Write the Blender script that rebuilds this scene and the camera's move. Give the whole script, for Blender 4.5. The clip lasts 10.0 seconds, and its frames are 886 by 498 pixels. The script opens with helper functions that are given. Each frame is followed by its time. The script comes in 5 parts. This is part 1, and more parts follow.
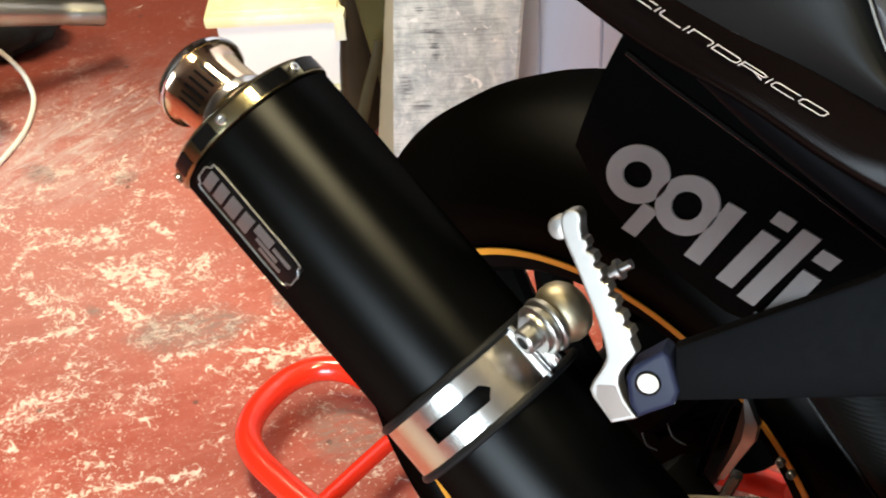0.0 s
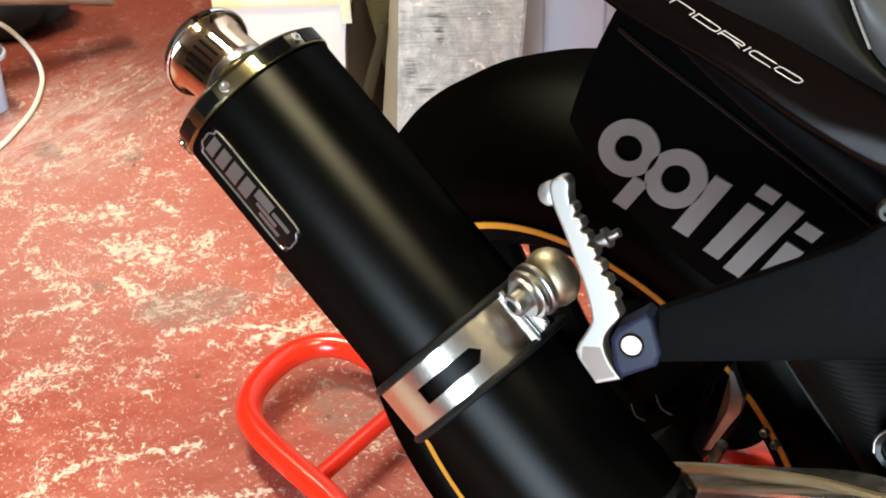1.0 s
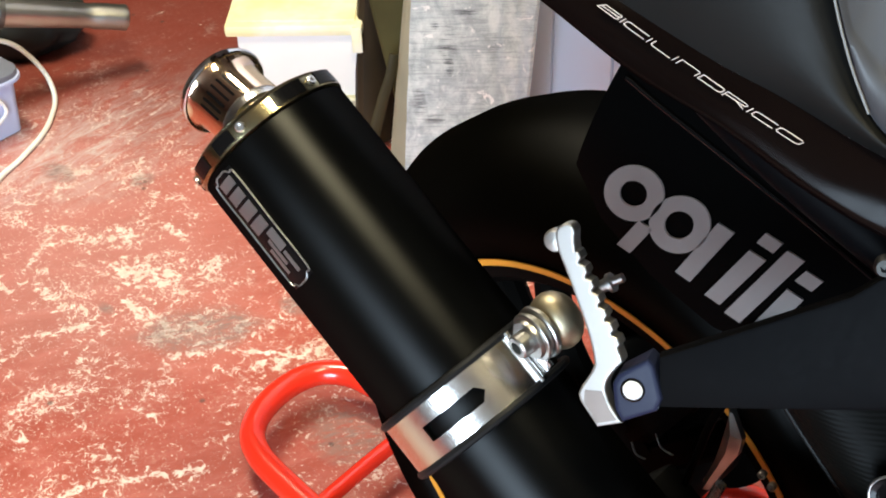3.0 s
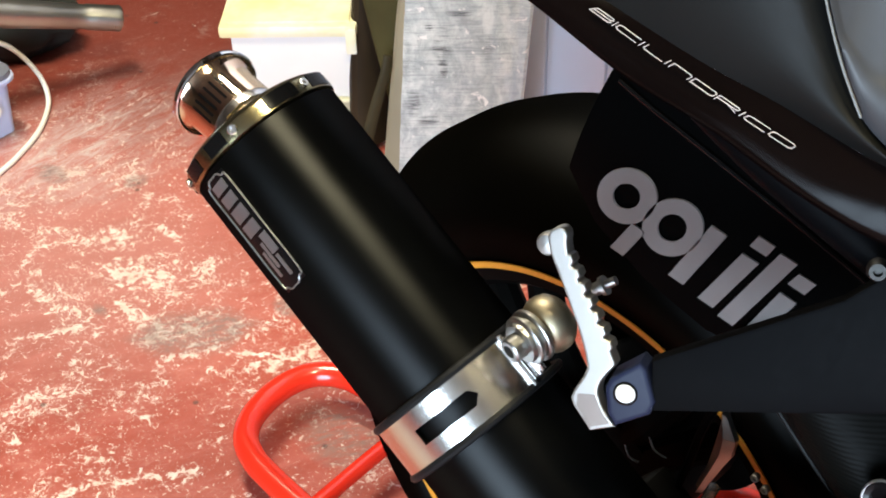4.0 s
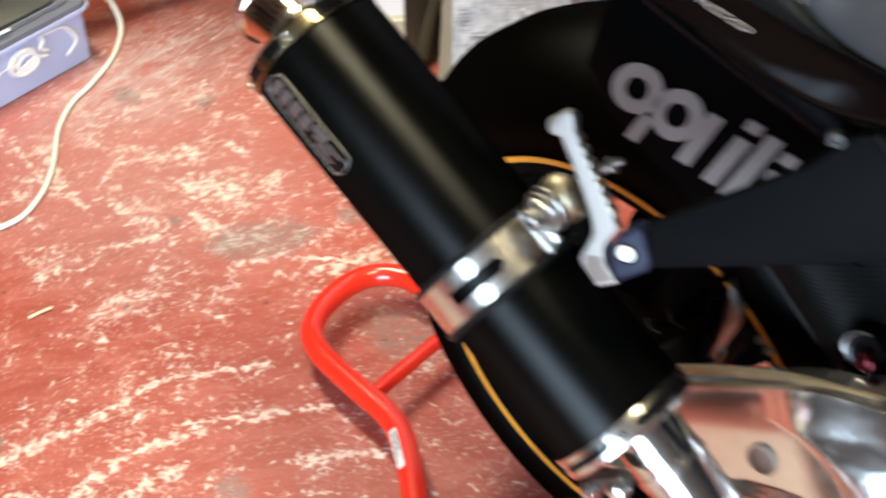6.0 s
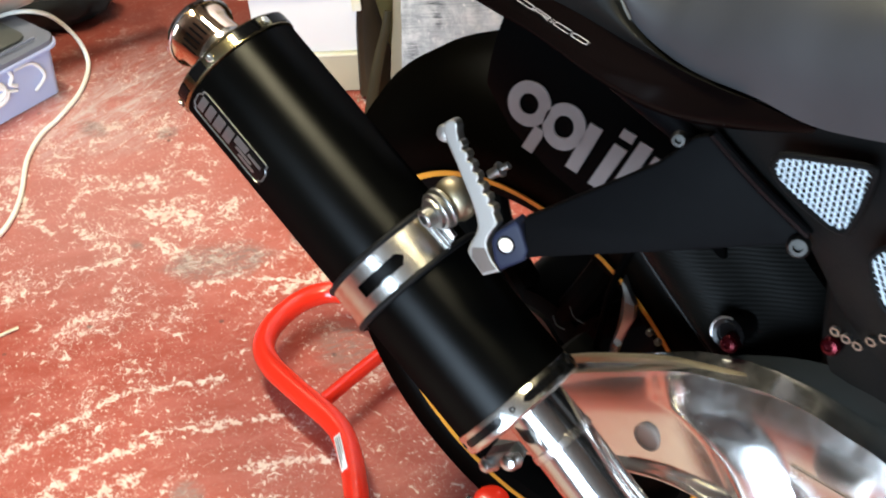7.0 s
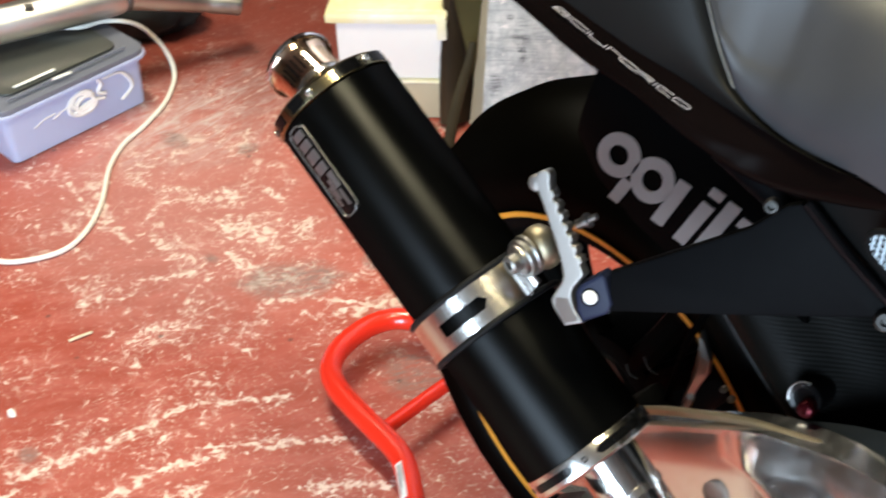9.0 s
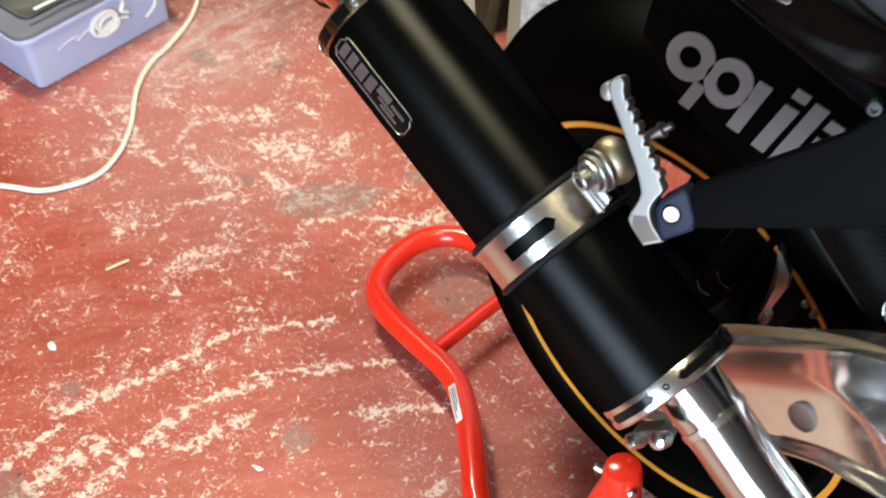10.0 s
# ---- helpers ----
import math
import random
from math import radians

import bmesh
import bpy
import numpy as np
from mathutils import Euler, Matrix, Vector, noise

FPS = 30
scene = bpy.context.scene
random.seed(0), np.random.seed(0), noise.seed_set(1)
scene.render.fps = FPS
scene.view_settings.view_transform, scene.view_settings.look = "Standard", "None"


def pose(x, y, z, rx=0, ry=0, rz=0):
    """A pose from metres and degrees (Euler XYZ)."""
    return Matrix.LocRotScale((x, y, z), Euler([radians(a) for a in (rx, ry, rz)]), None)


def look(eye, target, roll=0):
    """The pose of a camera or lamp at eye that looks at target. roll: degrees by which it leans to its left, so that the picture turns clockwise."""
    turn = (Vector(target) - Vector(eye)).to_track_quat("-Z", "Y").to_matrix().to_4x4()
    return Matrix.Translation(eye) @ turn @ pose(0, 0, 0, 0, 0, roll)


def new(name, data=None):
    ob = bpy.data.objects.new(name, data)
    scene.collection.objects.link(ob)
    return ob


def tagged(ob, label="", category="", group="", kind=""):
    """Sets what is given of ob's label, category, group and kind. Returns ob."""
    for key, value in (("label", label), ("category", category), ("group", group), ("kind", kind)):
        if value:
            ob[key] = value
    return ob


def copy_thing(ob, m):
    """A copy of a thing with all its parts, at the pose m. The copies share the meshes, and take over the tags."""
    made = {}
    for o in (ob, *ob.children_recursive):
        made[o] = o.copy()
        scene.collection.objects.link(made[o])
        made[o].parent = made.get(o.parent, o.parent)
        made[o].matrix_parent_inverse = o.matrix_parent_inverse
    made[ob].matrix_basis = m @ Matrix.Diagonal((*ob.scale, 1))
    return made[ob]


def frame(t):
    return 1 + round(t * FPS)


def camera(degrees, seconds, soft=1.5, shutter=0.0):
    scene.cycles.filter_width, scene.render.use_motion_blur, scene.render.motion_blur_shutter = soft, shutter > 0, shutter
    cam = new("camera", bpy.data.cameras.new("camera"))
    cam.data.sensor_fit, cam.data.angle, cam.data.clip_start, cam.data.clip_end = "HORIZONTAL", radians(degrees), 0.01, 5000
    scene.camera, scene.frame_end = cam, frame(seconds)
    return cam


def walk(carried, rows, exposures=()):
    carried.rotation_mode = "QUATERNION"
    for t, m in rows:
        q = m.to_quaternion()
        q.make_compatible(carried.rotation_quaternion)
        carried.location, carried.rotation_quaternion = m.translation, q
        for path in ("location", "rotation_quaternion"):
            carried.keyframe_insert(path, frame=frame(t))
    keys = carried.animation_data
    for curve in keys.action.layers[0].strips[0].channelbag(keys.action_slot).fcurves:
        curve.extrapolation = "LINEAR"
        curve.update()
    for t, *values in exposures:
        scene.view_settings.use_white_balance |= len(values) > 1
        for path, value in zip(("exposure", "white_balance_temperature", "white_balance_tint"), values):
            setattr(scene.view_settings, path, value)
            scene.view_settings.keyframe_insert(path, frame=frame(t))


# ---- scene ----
cam = camera(37.64, 10.0, soft=1.9, shutter=0.8)
walk(cam, [
    (0.0, pose(0.4275, -0.6716, 1.1933, 51.191, 2.674, 42.170)),
    (0.5, pose(0.4359, -0.6832, 1.1976, 51.417, 2.358, 43.140)),
    (1.0, pose(0.4512, -0.6872, 1.1967, 50.836, 2.130, 42.924)),
    (1.5, pose(0.4549, -0.6876, 1.2154, 51.893, 1.705, 43.606)),
    (2.0, pose(0.4587, -0.6905, 1.2152, 51.880, 1.319, 43.790)),
    (2.5, pose(0.4552, -0.6932, 1.2158, 51.839, 1.333, 43.860)),
    (4.0, pose(0.4539, -0.6904, 1.2162, 51.869, 1.128, 43.665)),
    (4.5, pose(0.4599, -0.6895, 1.2181, 51.979, 1.056, 43.535)),
    (5.0, pose(0.4619, -0.6913, 1.2201, 52.249, 0.353, 43.670)),
    (5.5, pose(0.4699, -0.7040, 1.2434, 51.146, 0.791, 43.489)),
    (5.8, pose(0.5060, -0.7290, 1.2580, 49.157, 3.483, 45.822)),
    (5.9, pose(0.5260, -0.7390, 1.2630, 48.702, 3.911, 45.854)),
    (6.0, pose(0.5487, -0.7488, 1.2662, 48.694, 3.858, 45.372)),
    (6.1, pose(0.5760, -0.7510, 1.2690, 49.696, 4.353, 44.605)),
    (6.2, pose(0.5848, -0.7518, 1.2718, 51.083, 3.889, 44.566)),
    (7.3, pose(0.6773, -0.7813, 1.3128, 50.292, 3.868, 44.541)),
    (7.5, pose(0.6735, -0.7819, 1.3148, 50.579, 3.753, 44.981)),
    (8.0, pose(0.6535, -0.7839, 1.3268, 52.164, 2.618, 46.849)),
    (8.5, pose(0.6498, -0.7821, 1.3267, 51.650, 1.830, 47.151)),
    (9.0, pose(0.6488, -0.7864, 1.3270, 51.578, 2.605, 48.919)),
    (9.5, pose(0.6421, -0.7836, 1.3165, 49.875, 4.102, 50.293)),
    (10.0, pose(0.5855, -0.7680, 1.2912, 47.500, 4.957, 48.511)),
], [(0.0, -0.10, 7200, 10), (2.0, -0.10, 6850, 10), (4.0, -0.11, 6550, 10), (6.2, -0.10, 6500, 10), (7.3, -0.20, 6500, 10), (9.0, -0.24, 6500, 10), (10.0, -0.32, 6500, 10)])
# ---- world, sun and lamps ----
world = bpy.data.worlds.new("world")
scene.world = world
world.use_nodes = True
wn = world.node_tree
sky = wn.nodes.new("ShaderNodeTexSky")
sky.sky_type, sky.sun_disc = "NISHITA", False
sky.sun_elevation, sky.sun_rotation = radians(35), radians(200)
wn.links.new(sky.outputs["Color"], wn.nodes["Background"].inputs["Color"])
wn.nodes["Background"].inputs["Strength"].default_value = 0.08


def area_lamp(name, eye, target, width, height, watts, colour):
    data = bpy.data.lights.new(name, "AREA")
    data.shape, data.size, data.size_y = "RECTANGLE", width, height
    data.energy, data.color = watts, colour
    ob = new(name, data)
    ob.matrix_world = look(eye, target)
    return ob


# daylight in the open doorway behind the camera, and the warm tubes under the ceiling
area_lamp("doorway_light", (1.75, -3.46, 1.10), (1.2, 0.1, 0.95), 2.1, 2.1, 340, (0.63, 0.81, 1.0))
area_lamp("ceiling_light", (0.35, -0.45, 2.40), (0.35, -0.45, 0), 0.88, 0.26, 58, (1.0, 0.90, 0.58))
# added, unseen second lamp that brightens the floor by the tub
area_lamp("ceiling_light", (-1.40, 0.12, 2.40), (-1.40, 0.12, 0), 0.88, 0.26, 66, (1.0, 0.92, 0.72))


# ---- materials ----
def material(name, colour, rough=0.5, metal=0.0, coat=0.0):
    m = bpy.data.materials.new(name)
    m.use_nodes = True
    b = m.node_tree.nodes["Principled BSDF"]
    b.inputs["Base Color"].default_value = (*colour, 1)
    b.inputs["Roughness"].default_value = rough
    b.inputs["Metallic"].default_value = metal
    if metal == 0 and max(colour) < 0.06:
        b.inputs["Specular IOR Level"].default_value = 0.13
    b.inputs["Coat Weight"].default_value = coat
    b.inputs["Coat Roughness"].default_value = 0.08
    return m


def node(m, kind, **values):
    n = m.node_tree.nodes.new(kind)
    for key, value in values.items():
        n.inputs[key].default_value = value
    return n


def link(m, a, b):
    m.node_tree.links.new(a, b)


def coords(m, scale=(1, 1, 1)):
    tc = m.node_tree.nodes.new("ShaderNodeTexCoord")
    mp = m.node_tree.nodes.new("ShaderNodeMapping")
    mp.inputs["Scale"].default_value = scale
    link(m, tc.outputs["Object"], mp.inputs["Vector"])
    return mp.outputs["Vector"]


def noise_tex(m, vec, scale, detail=4.0, rough=0.55, distort=0.0):
    n = node(m, "ShaderNodeTexNoise", Scale=scale, Detail=detail, Roughness=rough, Distortion=distort)
    link(m, vec, n.inputs["Vector"])
    return n.outputs["Fac"]


def ramp(m, fac, stops):
    r = m.node_tree.nodes.new("ShaderNodeValToRGB")
    els = r.color_ramp.elements
    while len(els) < len(stops):
        els.new(0.5)
    for e, (pos, col) in zip(els, stops):
        e.position = pos
        e.color = (*col, 1) if len(col) == 3 else col
    link(m, fac, r.inputs["Fac"])
    return r.outputs["Color"]


def mixed(m, fac, a, b):
    n = m.node_tree.nodes.new("ShaderNodeMix")
    n.data_type = "RGBA"
    if isinstance(fac, float):
        n.inputs["Factor"].default_value = fac
    else:
        link(m, fac, n.inputs["Factor"])
    for sock, v in ((n.inputs["A"], a), (n.inputs["B"], b)):
        if isinstance(v, tuple):
            sock.default_value = (*v, 1)
        else:
            link(m, v, sock)
    return n.outputs["Result"]


def maths(m, op, a, b=None, clamp=False):
    n = m.node_tree.nodes.new("ShaderNodeMath")
    n.operation, n.use_clamp = op, clamp
    for sock, v in zip(n.inputs, (a, b)):
        if v is None:
            continue
        if isinstance(v, (int, float)):
            sock.default_value = v
        else:
            link(m, v, sock)
    return n.outputs[0]


def bsdf(m):
    return m.node_tree.nodes["Principled BSDF"]


def bump(m, height, strength, distance):
    n = node(m, "ShaderNodeBump", Strength=strength, Distance=distance)
    link(m, height, n.inputs["Height"])
    link(m, n.outputs["Normal"], bsdf(m).inputs["Normal"])


def worn(name, colour, rough=0.5, metal=0.0, coat=0.0, vary=0.25, scale=30.0, relief=0.08, rough_vary=0.12):
    """A plain paint or metal with two scales of variation in colour, gloss and relief."""
    m = material(name, colour, rough, metal, coat)
    v = coords(m)
    big, fine = noise_tex(m, v, scale * 0.25, 3), noise_tex(m, v, scale * 6, 5)
    dark = tuple(c * (1 - vary) for c in colour)
    lite = tuple(min(1.0, c * (1 + vary)) for c in colour)
    link(m, ramp(m, big, [(0.3, dark), (0.7, lite)]), bsdf(m).inputs["Base Color"])
    r = maths(m, "ADD", maths(m, "MULTIPLY", maths(m, "SUBTRACT", fine, 0.5), rough_vary * 2), rough, True)
    link(m, r, bsdf(m).inputs["Roughness"])
    if relief:
        bump(m, fine, relief, 0.0006)
    return m


def floor_paint():
    """Worn red floor paint: cream chips, scuffed lines along the floor, grey oil marks."""
    m = material("red_floor_paint", (0.42, 0.075, 0.05), 0.45)
    v = coords(m)
    sep = m.node_tree.nodes.new("ShaderNodeSeparateXYZ")
    link(m, v, sep.inputs[0])
    x, y = sep.outputs["X"], sep.outputs["Y"]

    def stretched(turn_deg, sx, sy):
        t = m.node_tree.nodes.new("ShaderNodeMapping")
        t.vector_type = "TEXTURE"
        t.inputs["Rotation"].default_value = (0, 0, radians(turn_deg))
        t.inputs["Scale"].default_value = (sx, sy, 1.0)
        link(m, v, t.inputs["Vector"])
        return t.outputs["Vector"]

    def grey3(a, p0, p1, top=1.0):
        return ramp(m, a, [(p0, (0, 0, 0)), (p1, (top, top, top))])

    def along_line(ax, ay, bx, by, wide, rag):
        """1 on a line between two points of the floor, 0 past its ragged width."""
        length = math.hypot(bx - ax, by - ay)
        ux, uy = (bx - ax) / length, (by - ay) / length
        dx, dy = maths(m, "SUBTRACT", x, ax), maths(m, "SUBTRACT", y, ay)
        along = maths(m, "ADD", maths(m, "MULTIPLY", dx, ux), maths(m, "MULTIPLY", dy, uy))
        across = maths(m, "ADD", maths(m, "MULTIPLY", dx, -uy), maths(m, "MULTIPLY", dy, ux))
        off = maths(m, "ABSOLUTE", maths(m, "ADD", across, rag))
        ends = maths(m, "MAXIMUM", maths(m, "SUBTRACT", maths(m, "ABSOLUTE", maths(m, "SUBTRACT", along, length / 2)), length / 2), 0.0)
        return maths(m, "SUBTRACT", 1.0, maths(m, "DIVIDE", maths(m, "ADD", off, ends), wide * 2.2), True)

    def spot(cx, cy, rx, ry):
        dx, dy = maths(m, "DIVIDE", maths(m, "SUBTRACT", x, cx), rx), maths(m, "DIVIDE", maths(m, "SUBTRACT", y, cy), ry)
        return maths(m, "ADD", maths(m, "MULTIPLY", dx, dx), maths(m, "MULTIPLY", dy, dy))

    large, mid = noise_tex(m, v, 1.7, 3), noise_tex(m, v, 7.0, 4)
    fine = noise_tex(m, v, 160.0, 4, 0.6)
    slant = stretched(58, 1.0, 0.40)
    red = ramp(m, large, [(0.3, (0.29, 0.043, 0.025)), (0.55, (0.385, 0.064, 0.038)), (0.75, (0.43, 0.086, 0.054))])
    red = mixed(m, grey3(fine, 0.40, 0.75, 0.40), red, (0.25, 0.042, 0.028))
    # faded, rubbed paint in patches drawn out one way
    red = mixed(m, grey3(noise_tex(m, slant, 9.0, 6, 0.68, 0.5), 0.42, 0.70, 0.50), red, (0.53, 0.160, 0.132))
    red = mixed(m, grey3(noise_tex(m, slant, 34.0, 6, 0.72, 0.4), 0.54, 0.74, 0.42), red, (0.56, 0.27, 0.225))
    # a paler patch beside the tub, a little more chipped
    pale_patch = maths(m, "SUBTRACT", 1.0, spot(-1.08, 0.03, 0.46, 0.34), True)
    red = mixed(m, maths(m, "MULTIPLY", pale_patch, 0.42), red, (0.53, 0.29, 0.265))
    # dusty scratches from the tub towards the box
    rag = maths(m, "MULTIPLY", maths(m, "SUBTRACT", noise_tex(m, v, 11.0, 4), 0.5), 0.08)
    dusty = along_line(-1.295, 0.13, -1.320, 0.44, 0.105, rag)
    scratch = noise_tex(m, stretched(95, 1.0, 0.32), 13.0, 9, 0.76, 0.9)
    red = mixed(m, maths(m, "MULTIPLY", dusty, maths(m, "ADD", grey3(scratch, 0.44, 0.60, 0.85), 0.12, True)), red, (0.55, 0.465, 0.455))
    # unseen pale patch, added so the swingarm reflects less red floor
    arm_bounce = maths(m, "SUBTRACT", 1.25, spot(-0.05, -1.20, 0.59, 0.59), True)
    red = mixed(m, maths(m, "MULTIPLY", arm_bounce, 0.85), red, (0.60, 0.49, 0.42))
    # darker paint with fewer chips beyond the tub
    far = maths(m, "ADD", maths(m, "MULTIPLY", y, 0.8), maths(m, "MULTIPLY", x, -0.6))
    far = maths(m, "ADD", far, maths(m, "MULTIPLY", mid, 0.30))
    far_zone = grey3(maths(m, "SUBTRACT", far, 0.6), 0.45, 0.72)
    red = mixed(m, maths(m, "MULTIPLY", far_zone, 0.85), red, (0.165, 0.031, 0.019))
    # chips: small ragged flakes gathered in patches and along wandering lines, with fine specks between
    wander = maths(m, "ABSOLUTE", maths(m, "SUBTRACT", noise_tex(m, v, 10.0, 5, 0.62, 0.3), 0.5))
    lines = ramp(m, wander, [(0.0, (1, 1, 1)), (0.055, (0, 0, 0))])
    gather = maths(m, "ADD", maths(m, "MULTIPLY", noise_tex(m, v, 3.0, 3, 0.6), 0.12), maths(m, "MULTIPLY", noise_tex(m, v, 12.0, 5, 0.70), 0.25))
    gather = maths(m, "ADD", gather, maths(m, "ADD", maths(m, "MULTIPLY", pale_patch, 0.018), maths(m, "MULTIPLY", lines, 0.030)))
    flakes = noise_tex(m, v, 72.0, 7, 0.68, 0.8)
    flake = grey3(maths(m, "ADD", flakes, gather), 0.782, 0.835, 0.90)
    specks = noise_tex(m, v, 210.0, 4, 0.60, 0.3)
    speck = grey3(maths(m, "ADD", specks, gather), 0.795, 0.865, 0.65)
    # curled threads where the paint has cracked, thickest where the chips gather
    crack = maths(m, "ABSOLUTE", maths(m, "SUBTRACT", noise_tex(m, v, 34.0, 5, 0.62, 0.9), 0.5))
    thread = ramp(m, maths(m, "SUBTRACT", maths(m, "ADD", crack, 0.227), gather), [(0.0, (0.9, 0.9, 0.9)), (0.014, (0, 0, 0))])
    flake = maths(m, "MAXIMUM", flake, thread)
    chip = maths(m, "MULTIPLY", maths(m, "MAXIMUM", flake, speck), maths(m, "SUBTRACT", 1.0, maths(m, "MAXIMUM", maths(m, "MULTIPLY", far_zone, 0.86), maths(m, "MULTIPLY", dusty, 0.35))))
    # worn lines across the floor, broken up by noise
    broken = noise_tex(m, v, 84.0, 6, 0.70, 0.35)
    worn_lines = ((-0.66, -0.60, -0.658, -0.50, 0.010), (-0.678, -0.48, -0.650, -0.35, 0.014), (-0.649, -0.36, -0.642, -0.24, 0.010), (-0.640, -0.24, -0.55, -0.118, 0.007),
                  (-0.535, -0.54, -0.562, -0.37, 0.013), (-0.565, -0.37, -0.528, -0.25, 0.012), (-0.549, -0.26, -0.424, -0.10, 0.006), (-0.515, -0.40, -0.495, -0.31, 0.014),
                  (-0.497, -0.21, -0.430, -0.10, 0.007), (-0.391, -0.196, -0.318, -0.111, 0.012), (-0.642, 0.05, -0.600, 0.17, 0.020), (-0.960, 0.045, -0.895, 0.085, 0.034),
                  (-0.90, 0.01, -0.83, 0.00, 0.012), (-0.935, -0.137, -0.893, -0.067, 0.006), (-0.745, -0.02, -0.715, 0.045, 0.008), (-1.27, -0.087, -1.14, -0.112, 0.005),
                  (-1.14, -0.112, -1.036, -0.095, 0.006), (-0.60, -0.59, -0.595, -0.47, 0.022),
                  (-1.100, 0.000, -1.010, 0.112, 0.006), (-1.232, -0.062, -1.165, -0.074, 0.007), (-1.160, -0.076, -1.105, -0.110, 0.012), (-1.090, -0.099, -1.036, -0.095, 0.007),
                  (-0.870, 0.010, -0.775, 0.012, 0.010), (-0.917, -0.106, -0.885, -0.062, 0.007), (-1.000, 0.159, -0.945, 0.161, 0.008), (-0.691, 0.047, -0.645, 0.085, 0.007))
    ragged = maths(m, "MULTIPLY", rag, 0.35)
    hit = None
    for line in worn_lines:
        near = along_line(*line, ragged)
        hit = near if hit is None else maths(m, "MAXIMUM", hit, near)
    chip = maths(m, "MAXIMUM", chip, grey3(maths(m, "ADD", broken, maths(m, "MULTIPLY", hit, 0.205)), 0.640, 0.710, 0.92))
    # fine scratches, drawn out two ways
    drawn = maths(m, "MAXIMUM", grey3(noise_tex(m, stretched(100, 1.0, 0.05), 46.0, 5, 0.6, 0.15), 0.61, 0.70, 0.55), grey3(noise_tex(m, stretched(28, 1.0, 0.06), 40.0, 5, 0.6, 0.15), 0.63, 0.71, 0.45))
    red = mixed(m, maths(m, "MULTIPLY", drawn, maths(m, "ADD", maths(m, "MULTIPLY", dusty, 0.5), 0.55, True)), red, (0.60, 0.44, 0.39))
    hair = None
    for line in ((-1.278, 0.300, -1.290, 0.375, 0.0022), (-1.330, 0.310, -1.341, 0.380, 0.0016), (-1.322, 0.237, -1.312, 0.350, 0.0010), (-1.300, 0.350, -1.310, 0.410, 0.0012),
                 (-1.525, 0.310, -1.480, 0.358, 0.0008), (-1.583, 0.557, -1.582, 0.588, 0.0010), (-1.529, 0.585, -1.524, 0.589, 0.0022)):
        near = along_line(*line, maths(m, "MULTIPLY", rag, 0.22))
        hair = near if hair is None else maths(m, "MAXIMUM", hair, near)
    red = mixed(m, maths(m, "MULTIPLY", grey3(hair, 0.10, 0.7, 0.75), grey3(broken, 0.44, 0.60)), red, (0.66, 0.54, 0.49))
    cream = ramp(m, noise_tex(m, v, 45.0, 3), [(0.3, (0.64, 0.48, 0.41)), (0.7, (0.84, 0.74, 0.68))])
    # grey oil marks; the last, inside the stand loop, also paints its shadow
    grey = None
    for cx, cy, rx, ry in ((-0.704, 0.164, 0.030, 0.018), (-1.251, 0.125, 0.045, 0.024), (-1.130, 0.207, 0.022, 0.024), (-0.902, -0.022, 0.020, 0.010),
                           (-0.415, -0.285, 0.030, 0.026), (-0.71, -0.452, 0.020, 0.018), (-0.606, -0.600, 0.060, 0.032), (-0.46, 0.045, 0.085, 0.055)):
        g = maths(m, "MULTIPLY", maths(m, "SUBTRACT", 1.50, maths(m, "ADD", spot(cx, cy, rx, ry), maths(m, "MULTIPLY", mid, 1.0)), True), 1.3, True)
        grey = g if grey is None else maths(m, "MAXIMUM", grey, g)
    oily = maths(m, "MULTIPLY", along_line(-0.795, 0.002, -0.735, 0.080, 0.026, ragged), 1.7, True)
    grey = maths(m, "MAXIMUM", grey, oily)
    grey = maths(m, "MULTIPLY", grey, ramp(m, noise_tex(m, slant, 46.0, 6, 0.72), [(0.35, (0.12, 0.12, 0.12)), (0.62, (0.88, 0.88, 0.88))]))
    base = mixed(m, chip, red, cream)
    base = mixed(m, grey, base, (0.215, 0.160, 0.150))
    # scattered dark pits
    pits = m.node_tree.nodes.new("ShaderNodeTexVoronoi")
    pits.inputs["Scale"].default_value = 13.0
    link(m, v, pits.inputs["Vector"])
    base = mixed(m, ramp(m, maths(m, "ADD", pits.outputs["Distance"], maths(m, "MULTIPLY", fine, 0.05)), [(0.060, (0.7, 0.7, 0.7)), (0.095, (0, 0, 0))]), base, (0.06, 0.04, 0.035))
    # dust and fine dirt over all of it
    base = mixed(m, grey3(noise_tex(m, v, 420.0, 2, 0.5), 0.55, 0.8, 0.22), base, (0.16, 0.07, 0.05))
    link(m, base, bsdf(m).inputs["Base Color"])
    link(m, ramp(m, mid, [(0.3, (0.34, 0.34, 0.34)), (0.7, (0.55, 0.55, 0.55))]), bsdf(m).inputs["Roughness"])
    bump(m, maths(m, "SUBTRACT", noise_tex(m, v, 90.0, 4), chip), 0.25, 0.0012)
    return m


